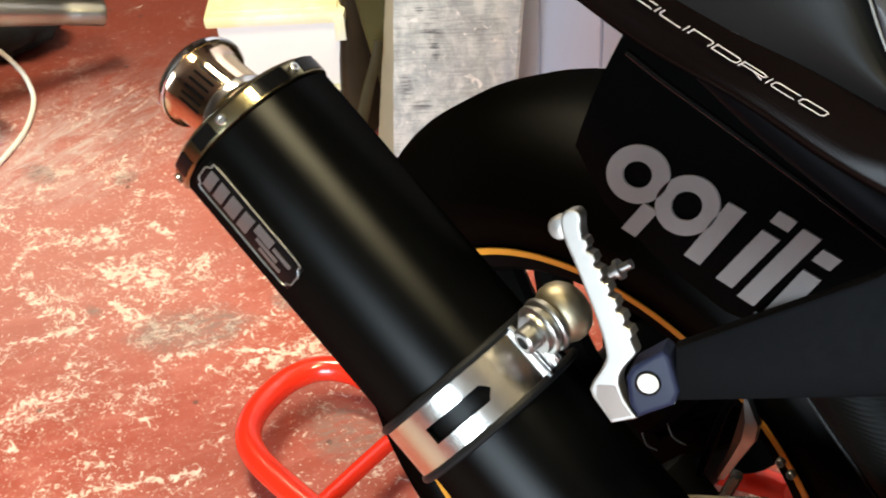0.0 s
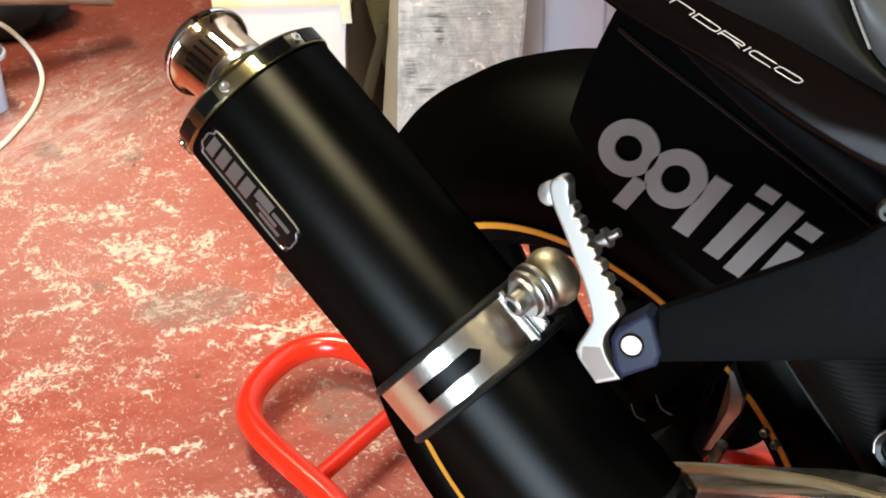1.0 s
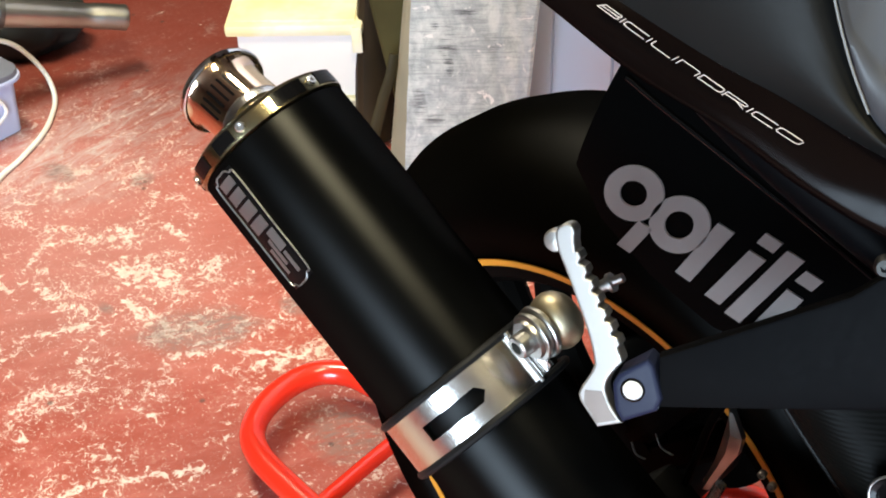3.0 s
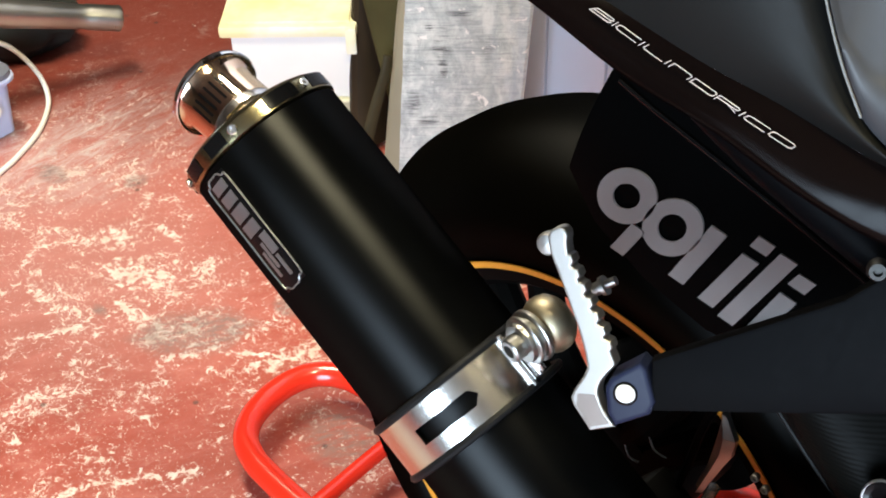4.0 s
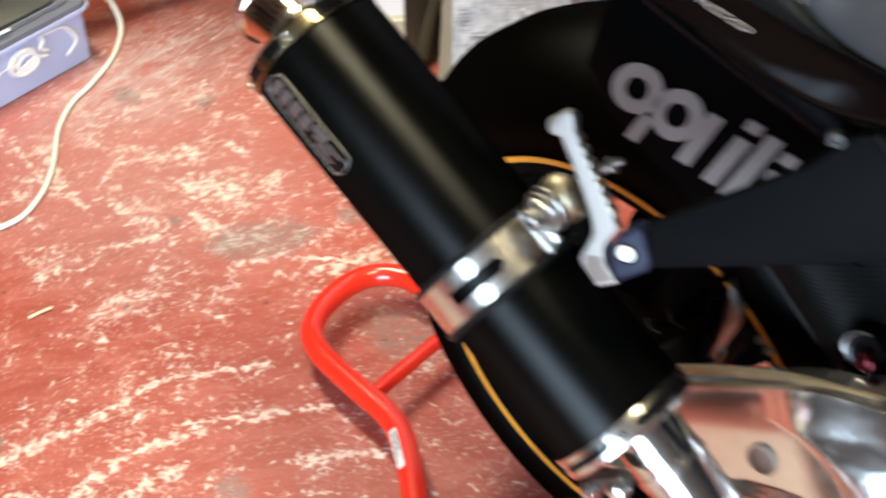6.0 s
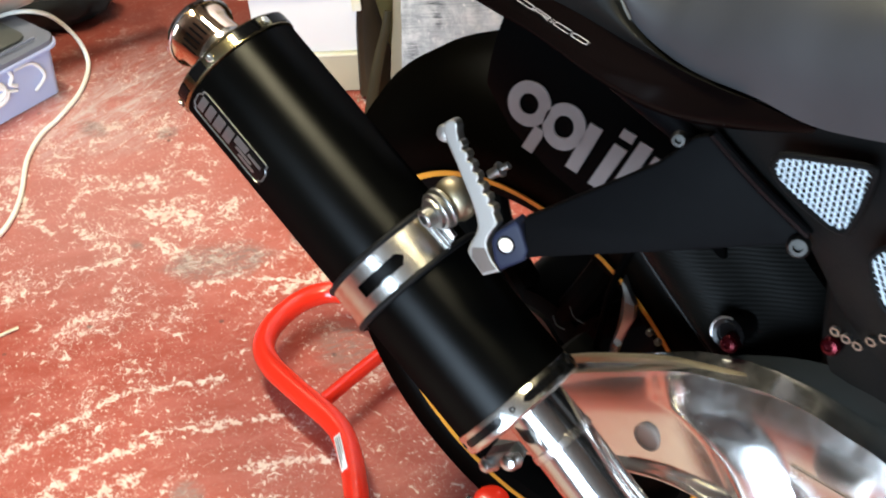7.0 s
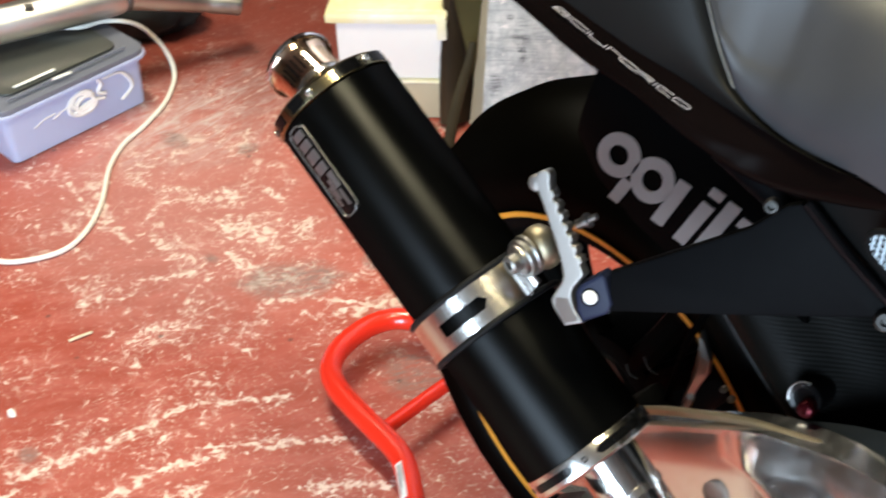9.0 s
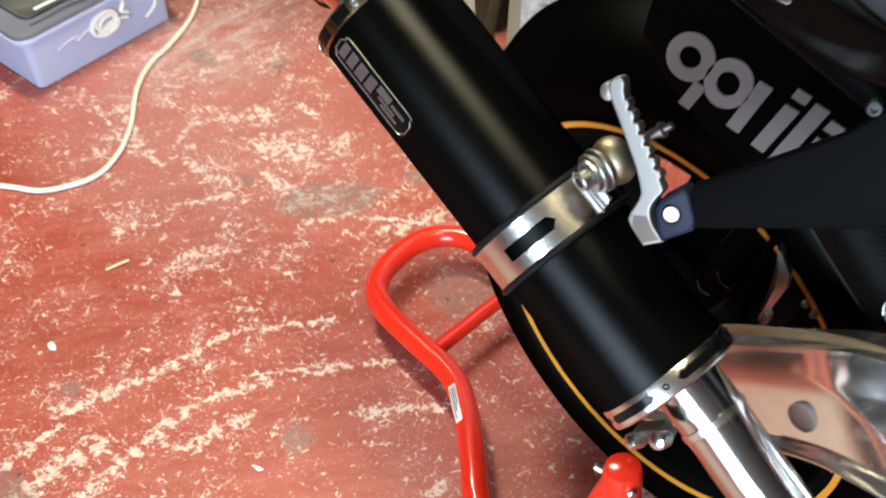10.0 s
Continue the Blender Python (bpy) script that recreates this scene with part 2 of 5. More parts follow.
def weathered_wood():
    m = material("weathered_plank", (0.4, 0.4, 0.38), 0.85)
    # fine saw marks across the board, dark where the fibres have torn out
    saw = noise_tex(m, coords(m, (9, 9, 150)), 2.2, 6, 0.66, 0.3)
    v2 = coords(m)
    blotch = noise_tex(m, coords(m, (1, 1, 0.8)), 17.0, 5, 0.62, 0.3)
    c = ramp(m, noise_tex(m, v2, 9.0, 4, 0.6), [(0.32, (0.33, 0.34, 0.345)), (0.5, (0.44, 0.45, 0.435)), (0.68, (0.54, 0.54, 0.505))])
    c = mixed(m, ramp(m, saw, [(0.40, (0.62, 0.62, 0.62)), (0.52, (0, 0, 0))]), c, (0.25, 0.26, 0.265))
    sep = m.node_tree.nodes.new("ShaderNodeSeparateXYZ")
    link(m, v2, sep.inputs[0])
    along = maths(m, "ADD", maths(m, "MULTIPLY", sep.outputs["X"], 0.734), maths(m, "MULTIPLY", sep.outputs["Y"], 0.679))
    stain = maths(m, "MULTIPLY", ramp(m, blotch, [(0.58, (0, 0, 0)), (0.68, (1, 1, 1))]), 0.5)
    for at, z, wide, tall in ((-0.008, 0.230, 0.018, 0.020), (-0.005, 0.202, 0.008, 0.020), (-0.026, 0.270, 0.008, 0.010), (-0.052, 0.135, 0.014, 0.030), (-0.032, 0.108, 0.020, 0.008), (0.020, 0.290, 0.022, 0.008)):
        da, dz = maths(m, "DIVIDE", maths(m, "SUBTRACT", along, at), wide), maths(m, "DIVIDE", maths(m, "SUBTRACT", sep.outputs["Z"], z), tall)
        round_ = maths(m, "ADD", maths(m, "MULTIPLY", da, da), maths(m, "MULTIPLY", dz, dz))
        ragged = maths(m, "ADD", maths(m, "MULTIPLY", blotch, 2.0), maths(m, "MULTIPLY", saw, 2.2))
        stain = maths(m, "MAXIMUM", stain, maths(m, "SUBTRACT", 3.05, maths(m, "ADD", round_, ragged), True))
    torn = maths(m, "MULTIPLY", ramp(m, saw, [(0.42, (1, 1, 1)), (0.60, (0.12, 0.12, 0.12))]), stain)
    mottle = noise_tex(m, coords(m, (1, 1, 0.6)), 38.0, 6, 0.72, 0.4)
    c = mixed(m, ramp(m, mottle, [(0.34, (0.75, 0.75, 0.75)), (0.52, (0, 0, 0))]), c, (0.235, 0.25, 0.245))
    c = mixed(m, ramp(m, mottle, [(0.52, (0, 0, 0)), (0.68, (0.6, 0.6, 0.6))]), c, (0.66, 0.65, 0.61))
    c = mixed(m, torn, c, (0.075, 0.078, 0.082))
    # daylight's blue cast painted in towards one edge, and spots of white paint
    cool = maths(m, "SUBTRACT", 1.0, maths(m, "DIVIDE", maths(m, "ABSOLUTE", maths(m, "SUBTRACT", along, 0.100)), 0.035), True)
    c = mixed(m, maths(m, "MULTIPLY", cool, ramp(m, noise_tex(m, coords(m, (1, 1, 0.3)), 24.0, 4), [(0.35, (0, 0, 0)), (0.62, (0.7, 0.7, 0.7))])), c, (0.33, 0.38, 0.50))
    c = mixed(m, ramp(m, noise_tex(m, v2, 46.0, 4, 0.6, 0.5), [(0.645, (0, 0, 0)), (0.70, (0.8, 0.8, 0.8))]), c, (0.76, 0.70, 0.66))
    link(m, c, bsdf(m).inputs["Base Color"])
    bump(m, saw, 0.5, 0.002)
    return m


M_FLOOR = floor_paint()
M_PLANK = weathered_wood()
def dark_sheen(name, colour, rough, gloss, grain=0.03):
    """A near-black finish under a soft sheen that falls off quickly, uneven at two scales."""
    m = material(name, colour, 0.5)
    v = coords(m)
    fine, big = noise_tex(m, v, 260.0, 4), noise_tex(m, v, 12.0, 3)
    sheen = m.node_tree.nodes.new("ShaderNodeBsdfGlossy")
    sheen.distribution = "BECKMANN"
    uneven = maths(m, "ADD", maths(m, "MULTIPLY", fine, grain), maths(m, "ADD", maths(m, "MULTIPLY", big, 0.04), rough - 0.035))
    link(m, uneven, sheen.inputs["Roughness"])
    body = m.node_tree.nodes.new("ShaderNodeBsdfDiffuse")
    link(m, ramp(m, big, [(0.3, tuple(c * 0.75 for c in colour)), (0.7, tuple(c * 1.25 for c in colour))]), body.inputs["Color"])
    both = node(m, "ShaderNodeMixShader", Fac=gloss)
    link(m, body.outputs[0], both.inputs[1])
    link(m, sheen.outputs[0], both.inputs[2])
    link(m, both.outputs[0], m.node_tree.nodes["Material Output"].inputs["Surface"])
    return m


M_CAN = dark_sheen("satin_black_coating", (0.0016, 0.0016, 0.0015), 0.33, 0.0098)
M_GLOSS = worn("gloss_black_plastic", (0.004, 0.0038, 0.004), 0.16, 0.0, 0.05, 0.3, 20, 0.02, 0.05)
M_SATIN = worn("satin_black_paint", (0.0013, 0.0013, 0.0016), 0.5, 0.0, 0.0, 0.2, 40, 0.10, 0.08)
bsdf(M_SATIN).inputs["Specular IOR Level"].default_value = 0.03
M_MATT = worn("matt_black_plastic", (0.0045, 0.0045, 0.0043), 0.6, 0.0, 0.0, 0.3, 60, 0.2, 0.1)
bsdf(M_MATT).inputs["Specular IOR Level"].default_value = 0.08
M_RUBBER = worn("black_rubber", (0.008, 0.008, 0.0085), 0.5, 0.0, 0.0, 0.25, 60, 0.15, 0.1)
bsdf(M_RUBBER).inputs["Specular IOR Level"].default_value = 0.08
M_TYRE = dark_sheen("tyre_rubber", (0.0011, 0.0010, 0.0008), 0.42, 0.0045, 0.08)
M_CHROME = worn("chrome", (0.74, 0.72, 0.70), 0.08, 1.0, 0.0, 0.03, 30, 0.01, 0.02)
M_STEEL = worn("brushed_stainless", (0.62, 0.60, 0.58), 0.24, 1.0, 0.0, 0.04, 30, 0.02, 0.03)
M_DULL = worn("dull_zinc", (0.15, 0.145, 0.135), 0.42, 1.0, 0.0, 0.25, 50, 0.15, 0.15)
M_ARM = worn("polished_alloy", (0.80, 0.78, 0.75), 0.22, 1.0, 0.0, 0.08, 16, 0.04, 0.10)
M_BUNG = worn("dull_rubber_bung", (0.27, 0.22, 0.19), 0.5, 0.0, 0.0, 0.2, 50, 0.1, 0.1)
M_BOLT = worn("dark_bolt", (0.034, 0.033, 0.031), 0.48, 1.0, 0.0, 0.2, 60, 0.1, 0.1)
M_ZINC = worn("grey_zinc", (0.36, 0.35, 0.33), 0.34, 1.0, 0.0, 0.2, 60, 0.12, 0.12)
M_PIPE = worn("worn_chrome_pipe", (0.56, 0.54, 0.52), 0.15, 1.0, 0.0, 0.10, 30, 0.03, 0.06)
M_PEG = worn("bare_cast_peg", (0.33, 0.315, 0.295), 0.46, 1.0, 0.0, 0.06, 60, 0.03, 0.08)
M_STRAP = worn("polished_strap", (0.68, 0.65, 0.61), 0.21, 1.0, 0.0, 0.06, 30, 0.02, 0.05)
M_BRASS = worn("yellowed_zinc", (0.33, 0.28, 0.19), 0.46, 1.0, 0.0, 0.25, 50, 0.15, 0.15)
M_TAPE = worn("orange_rim_tape", (0.64, 0.27, 0.025), 0.45, 0.0, 0.0, 0.12, 30, 0.0, 0.05)
M_LOGO = worn("silver_decal", (0.148, 0.134, 0.128), 0.45, 0.0, 0.0, 0.08, 60, 0.0, 0.05)
M_TEXT = worn("pale_decal", (0.34, 0.30, 0.30), 0.45, 0.0, 0.0, 0.06, 60, 0.0, 0.05)
# gloss black; its faint red base paints in the floor's reflection
M_TAIL = dark_sheen("black_gloss_red_cast", (0.0022, 0.0013, 0.0012), 0.24, 0.009)
M_GREY = worn("charcoal_plastic", (0.0046, 0.0046, 0.0043), 0.5, 0.0, 0.0, 0.15, 80, 0.15, 0.08)
M_SEAT = worn("seat_vinyl", (0.0250, 0.0255, 0.029), 0.45, 0.0, 0.0, 0.15, 60, 0.10, 0.06)
bsdf(M_SEAT).inputs["Specular IOR Level"].default_value = 0.40
M_PIPING = worn("silver_piping", (0.11, 0.11, 0.105), 0.4, 0.0, 0.0, 0.1, 80, 0.1, 0.1)
M_RED = worn("red_gloss_enamel", (0.80, 0.030, 0.012), 0.22, 0.0, 0.5, 0.08, 20, 0.04, 0.06)
M_REDBOLT = worn("red_anodised", (0.055, 0.002, 0.005), 0.20, 0.8, 0.0, 0.15, 60, 0.05, 0.1)
# blue-white base paints in the sky that the silver mesh reflects
M_MESH = worn("silver_mesh", (0.62, 0.74, 0.80), 0.35, 0.1, 0.0, 0.1, 60, 0.0, 0.1)
M_PANEL = worn("black_mudguard_plastic", (0.0012, 0.0012, 0.0012), 0.30, 0.0, 0.0, 0.3, 30, 0.05, 0.08)
bsdf(M_PANEL).inputs["Specular IOR Level"].default_value = 0.005
M_HUGGER = worn("dark_hugger", (0.0028, 0.0027, 0.0023), 0.42, 0.0, 0.0, 0.2, 60, 0.05, 0.1)
bsdf(M_HUGGER).inputs["Specular IOR Level"].default_value = 0.03
weave = M_HUGGER.node_tree.nodes.new("ShaderNodeTexWave")
weave.wave_type, weave.bands_direction = "BANDS", "Z"
weave.inputs["Scale"].default_value, weave.inputs["Distortion"].default_value = 105.0, 0.5
link(M_HUGGER, coords(M_HUGGER), weave.inputs["Vector"])
bump(M_HUGGER, weave.outputs["Fac"], 0.16, 0.0010)
M_BOX = worn("cream_card", (0.72, 0.69, 0.65), 0.6, 0.0, 0.0, 0.06, 12, 0.1, 0.08)
M_COVER = worn("dark_olive_plastic", (0.011, 0.0112, 0.0092), 0.5, 0.0, 0.0, 0.15, 40, 0.05, 0.08)
M_TRAY = worn("cream_tray", (0.42, 0.35, 0.23), 0.6, 0.0, 0.0, 0.1, 12, 0.1, 0.08)
M_LID = worn("yellowed_plastic_lid", (0.80, 0.74, 0.48), 0.45, 0.0, 0.0, 0.10, 12, 0.1, 0.08)
lid_vec = coords(M_LID)
link(M_LID, ramp(M_LID, noise_tex(M_LID, lid_vec, 9.0, 4, 0.6), [(0.38, (0.74, 0.71, 0.58)), (0.62, (0.72, 0.64, 0.34))]), bsdf(M_LID).inputs["Base Color"])
M_BROWN = worn("dark_gap_brown", (0.026, 0.016, 0.008), 0.6, 0.0, 0.0, 0.4, 18, 0.3, 0.1)
M_OLIVE = worn("olive_wood_edge", (0.056, 0.046, 0.016), 0.75, 0.0, 0.0, 0.3, 22, 0.3, 0.1)
M_STRAPEND = worn("olive_leather", (0.036, 0.029, 0.014), 0.6, 0.0, 0.0, 0.3, 30, 0.2, 0.1)
M_WANEY = worn("khaki_bare_wood", (0.25, 0.222, 0.155), 0.8, 0.0, 0.0, 0.2, 14, 0.25, 0.08)
M_TUB = worn("blue_translucent_plastic", (0.62, 0.68, 0.98), 0.34, 0.0, 0.0, 0.10, 12, 0.05, 0.08)
bsdf(M_TUB).inputs["Transmission Weight"].default_value = 0.32
bsdf(M_TUB).inputs["IOR"].default_value = 1.2
M_LIDEDGE = worn("slate_lid_edge", (0.15, 0.16, 0.20), 0.34, 0.0, 0.1, 0.15, 12, 0.05, 0.08)
M_TUBLID = worn("dark_grey_lid", (0.062, 0.064, 0.056), 0.36, 0.0, 0.2, 0.2, 12, 0.05, 0.08)
M_CABLE = worn("white_pvc", (0.82, 0.80, 0.72), 0.4, 0.0, 0.0, 0.06, 30, 0.0, 0.05)
M_CUPBOARD = worn("pale_lilac_laminate", (0.50, 0.55, 0.72), 0.4, 0.0, 0.0, 0.06, 6, 0.05, 0.08)
# walls and ceiling are unseen; dark so that little light bounces back
M_WALL = worn("dark_rendered_wall", (0.13, 0.125, 0.115), 0.9, 0.0, 0.0, 0.15, 6, 0.5, 0.05)
M_CEIL = worn("dark_roof_boards", (0.09, 0.075, 0.06), 0.9, 0.0, 0.0, 0.1, 6, 0.3, 0.05)
M_WHITE = worn("white_label", (0.82, 0.80, 0.78), 0.5, 0.0, 0.0, 0.05, 60, 0.0, 0.05)
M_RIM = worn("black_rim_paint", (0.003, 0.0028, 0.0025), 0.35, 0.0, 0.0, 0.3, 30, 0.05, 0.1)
bsdf(M_RIM).inputs["Specular IOR Level"].default_value = 0.005
M_STRAW = worn("dry_straw", (0.66, 0.58, 0.40), 0.8, 0.0, 0.0, 0.1, 90, 0.0, 0.05)


# ---- mesh helpers ----
def thing(name, base, label, category, group="", kind=""):
    ob = new(name)
    ob.empty_display_size = 0.05
    ob.location = base
    ob["base"] = list(base)
    return tagged(ob, label, category, group, kind)


def part(name, bm, mat, parent, label="", smooth=30):
    """Links a bmesh in world metres as one mesh under a thing or a part."""
    base = Vector(parent["base"])
    bmesh.ops.translate(bm, verts=bm.verts, vec=-base)
    bmesh.ops.recalc_face_normals(bm, faces=bm.faces)
    me = bpy.data.meshes.new(name)
    bm.to_mesh(me)
    bm.free()
    me.materials.append(mat)
    if smooth:
        me.shade_smooth()
        me.set_sharp_from_angle(angle=radians(smooth))
    ob = new(name, me)
    ob.parent = parent
    ob["base"] = list(base)
    if label:
        ob["label"] = label
    return ob


def single(name, bm, mat, label, category, group="", kind="", smooth=30):
    """A thing that is one mesh, its origin at the middle of its foot."""
    xs = [v.co for v in bm.verts]
    lo = Vector([min(v[i] for v in xs) for i in range(3)])
    hi = Vector([max(v[i] for v in xs) for i in range(3)])
    base = Vector(((lo.x + hi.x) / 2, (lo.y + hi.y) / 2, lo.z))
    bmesh.ops.translate(bm, verts=bm.verts, vec=-base)
    bmesh.ops.recalc_face_normals(bm, faces=bm.faces)
    me = bpy.data.meshes.new(name)
    bm.to_mesh(me)
    bm.free()
    me.materials.append(mat)
    if smooth:
        me.shade_smooth()
        me.set_sharp_from_angle(angle=radians(smooth))
    ob = new(name, me)
    ob.location = base
    ob["base"] = list(base)
    return tagged(ob, label, category, group, kind)


def basis(axis):
    axis = Vector(axis).normalized()
    a = axis.cross(Vector((0, 0, 1)))
    if a.length < 1e-3:
        a = axis.cross(Vector((1, 0, 0)))
    a.normalize()
    return axis, a, axis.cross(a)


def lathe(origin, axis, profile, n=48, closed=False, bm=None, start=0.0, sweep=360.0):
    """Turns (along, radius) pairs about an axis."""
    bm = bm or bmesh.new()
    origin = Vector(origin)
    ax, a, b = basis(axis)
    rows = []
    full = abs(sweep - 360) < 1e-6
    steps = n if full else n + 1
    for s, r in profile:
        row = []
        for k in range(steps):
            t = radians(start + sweep * k / n)
            row.append(bm.verts.new(origin + ax * s + (a * math.cos(t) + b * math.sin(t)) * r))
        rows.append(row)
    pairs = list(zip(rows, rows[1:])) + ([(rows[-1], rows[0])] if closed else [])
    for p, q in pairs:
        for k in range(steps if full else steps - 1):
            j = (k + 1) % steps
            bm.faces.new((p[k], p[j], q[j], q[k]))
    if not closed and full:
        for row, (s, r) in ((rows[0], profile[0]), (rows[-1], profile[-1])):
            if r > 1e-6:
                bm.faces.new(row)
    return bm


def smooth_path(points, per=8, closed=False):
    """Catmull-Rom through a few points."""
    pts = [Vector(p) for p in points]
    out = []
    n = len(pts)
    for i in range(n if closed else n - 1):
        if closed:
            p0, p1, p2, p3 = pts[(i - 1) % n], pts[i], pts[(i + 1) % n], pts[(i + 2) % n]
        else:
            p0, p1, p2, p3 = pts[max(i - 1, 0)], pts[i], pts[i + 1], pts[min(i + 2, n - 1)]
        for k in range(per):
            t = k / per
            out.append(0.5 * ((2 * p1) + (p2 - p0) * t + (2 * p0 - 5 * p1 + 4 * p2 - p3) * t * t + (3 * p1 - p0 - 3 * p2 + p3) * t ** 3))
    if not closed:
        out.append(pts[-1])
    return out


def tube(points, radius, n=12, per=8, closed=False, bm=None, flat=1.0):
    """A round bar along a smooth path; radius may be a function of 0..1."""
    bm = bm or bmesh.new()
    path = smooth_path(points, per, closed)
    rows, up = [], Vector((0.13, 0.21, 0.97))
    m = len(path)
    for i, p in enumerate(path):
        if closed:
            t = path[(i + 1) % m] - path[i - 1]
        else:
            t = path[min(i + 1, m - 1)] - path[max(i - 1, 0)]
        t.normalize()
        a = (up - t * up.dot(t))
        if a.length < 0.05:
            a = t.orthogonal()
        a.normalize()
        up = a
        b = t.cross(a)
        r = radius(i / (m - 1)) if callable(radius) else radius
        rows.append([bm.verts.new(p + (a * math.cos(2 * math.pi * k / n) * flat + b * math.sin(2 * math.pi * k / n)) * r) for k in range(n)])
    for p, q in list(zip(rows, rows[1:])) + ([(rows[-1], rows[0])] if closed else []):
        for k in range(n):
            bm.faces.new((p[k], p[(k + 1) % n], q[(k + 1) % n], q[k]))
    if not closed:
        bm.faces.new(rows[0])
        bm.faces.new(rows[-1])
    return bm


def plate(outline, origin, xdir, ydir, thick, bevel=0.0, bm=None, segments=2):
    """An outline in metres on a plane, given depth backwards from it, with rounded edges."""
    out = bmesh.new()
    o, x, y = Vector(origin), Vector(xdir).normalized(), Vector(ydir)
    y = (y - x * y.dot(x)).normalized()
    z = x.cross(y)
    top = [out.verts.new(o + x * u + y * v) for u, v in outline]
    low = [out.verts.new(o + x * u + y * v - z * thick) for u, v in outline]
    out.faces.new(top)
    out.faces.new(low[::-1])
    n = len(top)
    for i in range(n):
        out.faces.new((top[i], low[i], low[(i + 1) % n], top[(i + 1) % n]))
    bmesh.ops.recalc_face_normals(out, faces=out.faces)
    if bevel:
        edges = [e for e in out.edges if len(e.link_faces) == 2 and e.calc_face_angle(0) > 0.6 and any(len(f.verts) > 4 or len(outline) == 4 for f in e.link_faces)]
        bmesh.ops.bevel(out, geom=edges, offset=bevel, segments=segments, affect="EDGES", profile=0.6)
    if bm is None:
        return out
    join(bm, out)
    return bm


def join(bm, other):
    me = bpy.data.meshes.new("joined")
    other.to_mesh(me)
    other.free()
    bm.from_mesh(me)
    bpy.data.meshes.remove(me)
    return bm


def block(centre, size, turn=(0, 0, 0), bevel=0.0, bm=None, segments=2):
    out = bmesh.new()
    m = pose(*centre, *turn) @ Matrix.Diagonal((*size, 1))
    bmesh.ops.create_cube(out, size=1, matrix=m)
    if bevel:
        bmesh.ops.bevel(out, geom=out.edges[:], offset=bevel, segments=segments, affect="EDGES", profile=0.6)
    if bm is None:
        return out
    return join(bm, out)


def loft(sections, bm=None, thick=0.0, wrap=False):
    """A skin over rows of points; thick gives it a back."""
    out = bmesh.new()
    rows = [[out.verts.new(p) for p in row] for row in sections]
    for p, q in zip(rows, rows[1:]):
        m = len(p)
        for k in range(m if wrap else m - 1):
            j = (k + 1) % m
            out.faces.new((p[k], p[j], q[j], q[k]))
    bmesh.ops.recalc_face_normals(out, faces=out.faces)
    if thick:
        bmesh.ops.solidify(out, geom=out.faces[:], thickness=thick)
    if bm is None:
        return out
    return join(bm, out)


def hexagon(origin, axis, radius, height, bm=None):
    """A bolt head with a chamfer and a socket."""
    return lathe(origin, axis, [(0, radius), (height * 0.8, radius), (height, radius * 0.82), (height, radius * 0.45), (height * 0.5, radius * 0.42), (height * 0.5, 0.0002)], n=12, bm=bm)


def between(x, xs, vs):
    """Straight interpolation of vs over xs."""
    for k in range(len(xs) - 1):
        if x <= xs[k + 1]:
            f = max(0.0, (x - xs[k]) / (xs[k + 1] - xs[k]))
            return vs[k] + (vs[k + 1] - vs[k]) * f
    return vs[-1]


# ---- structure ----
def slab(name, lo, hi, mat, label, category):
    bm = block([(a + b) / 2 for a, b in zip(lo, hi)], [b - a for a, b in zip(lo, hi)])
    ob = single(name, bm, mat, label, category, kind="structure", smooth=0)
    ob.data.transform(Matrix.Translation(ob.location))
    ob.location = (0, 0, 0)
    return ob


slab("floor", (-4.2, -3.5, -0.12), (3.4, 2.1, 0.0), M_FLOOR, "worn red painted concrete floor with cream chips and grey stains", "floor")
slab("wall_north", (-4.2, 2.1, -0.12), (3.4, 2.25, 2.6), M_WALL, "unseen dark rendered garage wall behind the bike", "wall")
slab("wall_west", (-4.35, -3.65, -0.12), (-4.2, 2.25, 2.6), M_WALL, "unseen dark rendered end wall", "wall")
slab("wall_east", (3.4, -3.65, -0.12), (3.55, 2.25, 2.6), M_WALL, "unseen dark rendered garage end wall", "wall")
slab("wall_south_a", (-4.2, -3.65, -0.12), (0.65, -3.5, 2.6), M_WALL, "unseen dark wall beside the open doorway", "wall")
slab("wall_south_b", (2.85, -3.65, -0.12), (3.4, -3.5, 2.6), M_WALL, "unseen dark wall beside the open doorway", "wall")
slab("wall_south_c", (0.65, -3.65, 2.2), (2.85, -3.5, 2.6), M_WALL, "unseen dark wall over the open doorway", "wall")
slab("ceiling", (-4.35, -3.65, 2.6), (3.55, 2.25, 2.7), M_CEIL, "unseen dark boarded garage ceiling", "ceiling")
slab("ground", (-40, -60, -0.25), (40, -3.5, -0.125), worn("asphalt", (0.06, 0.06, 0.06), 0.85, 0.0, 0.0, 0.2, 4, 0.4, 0.05), "grey asphalt yard outside the doorway", "ground")


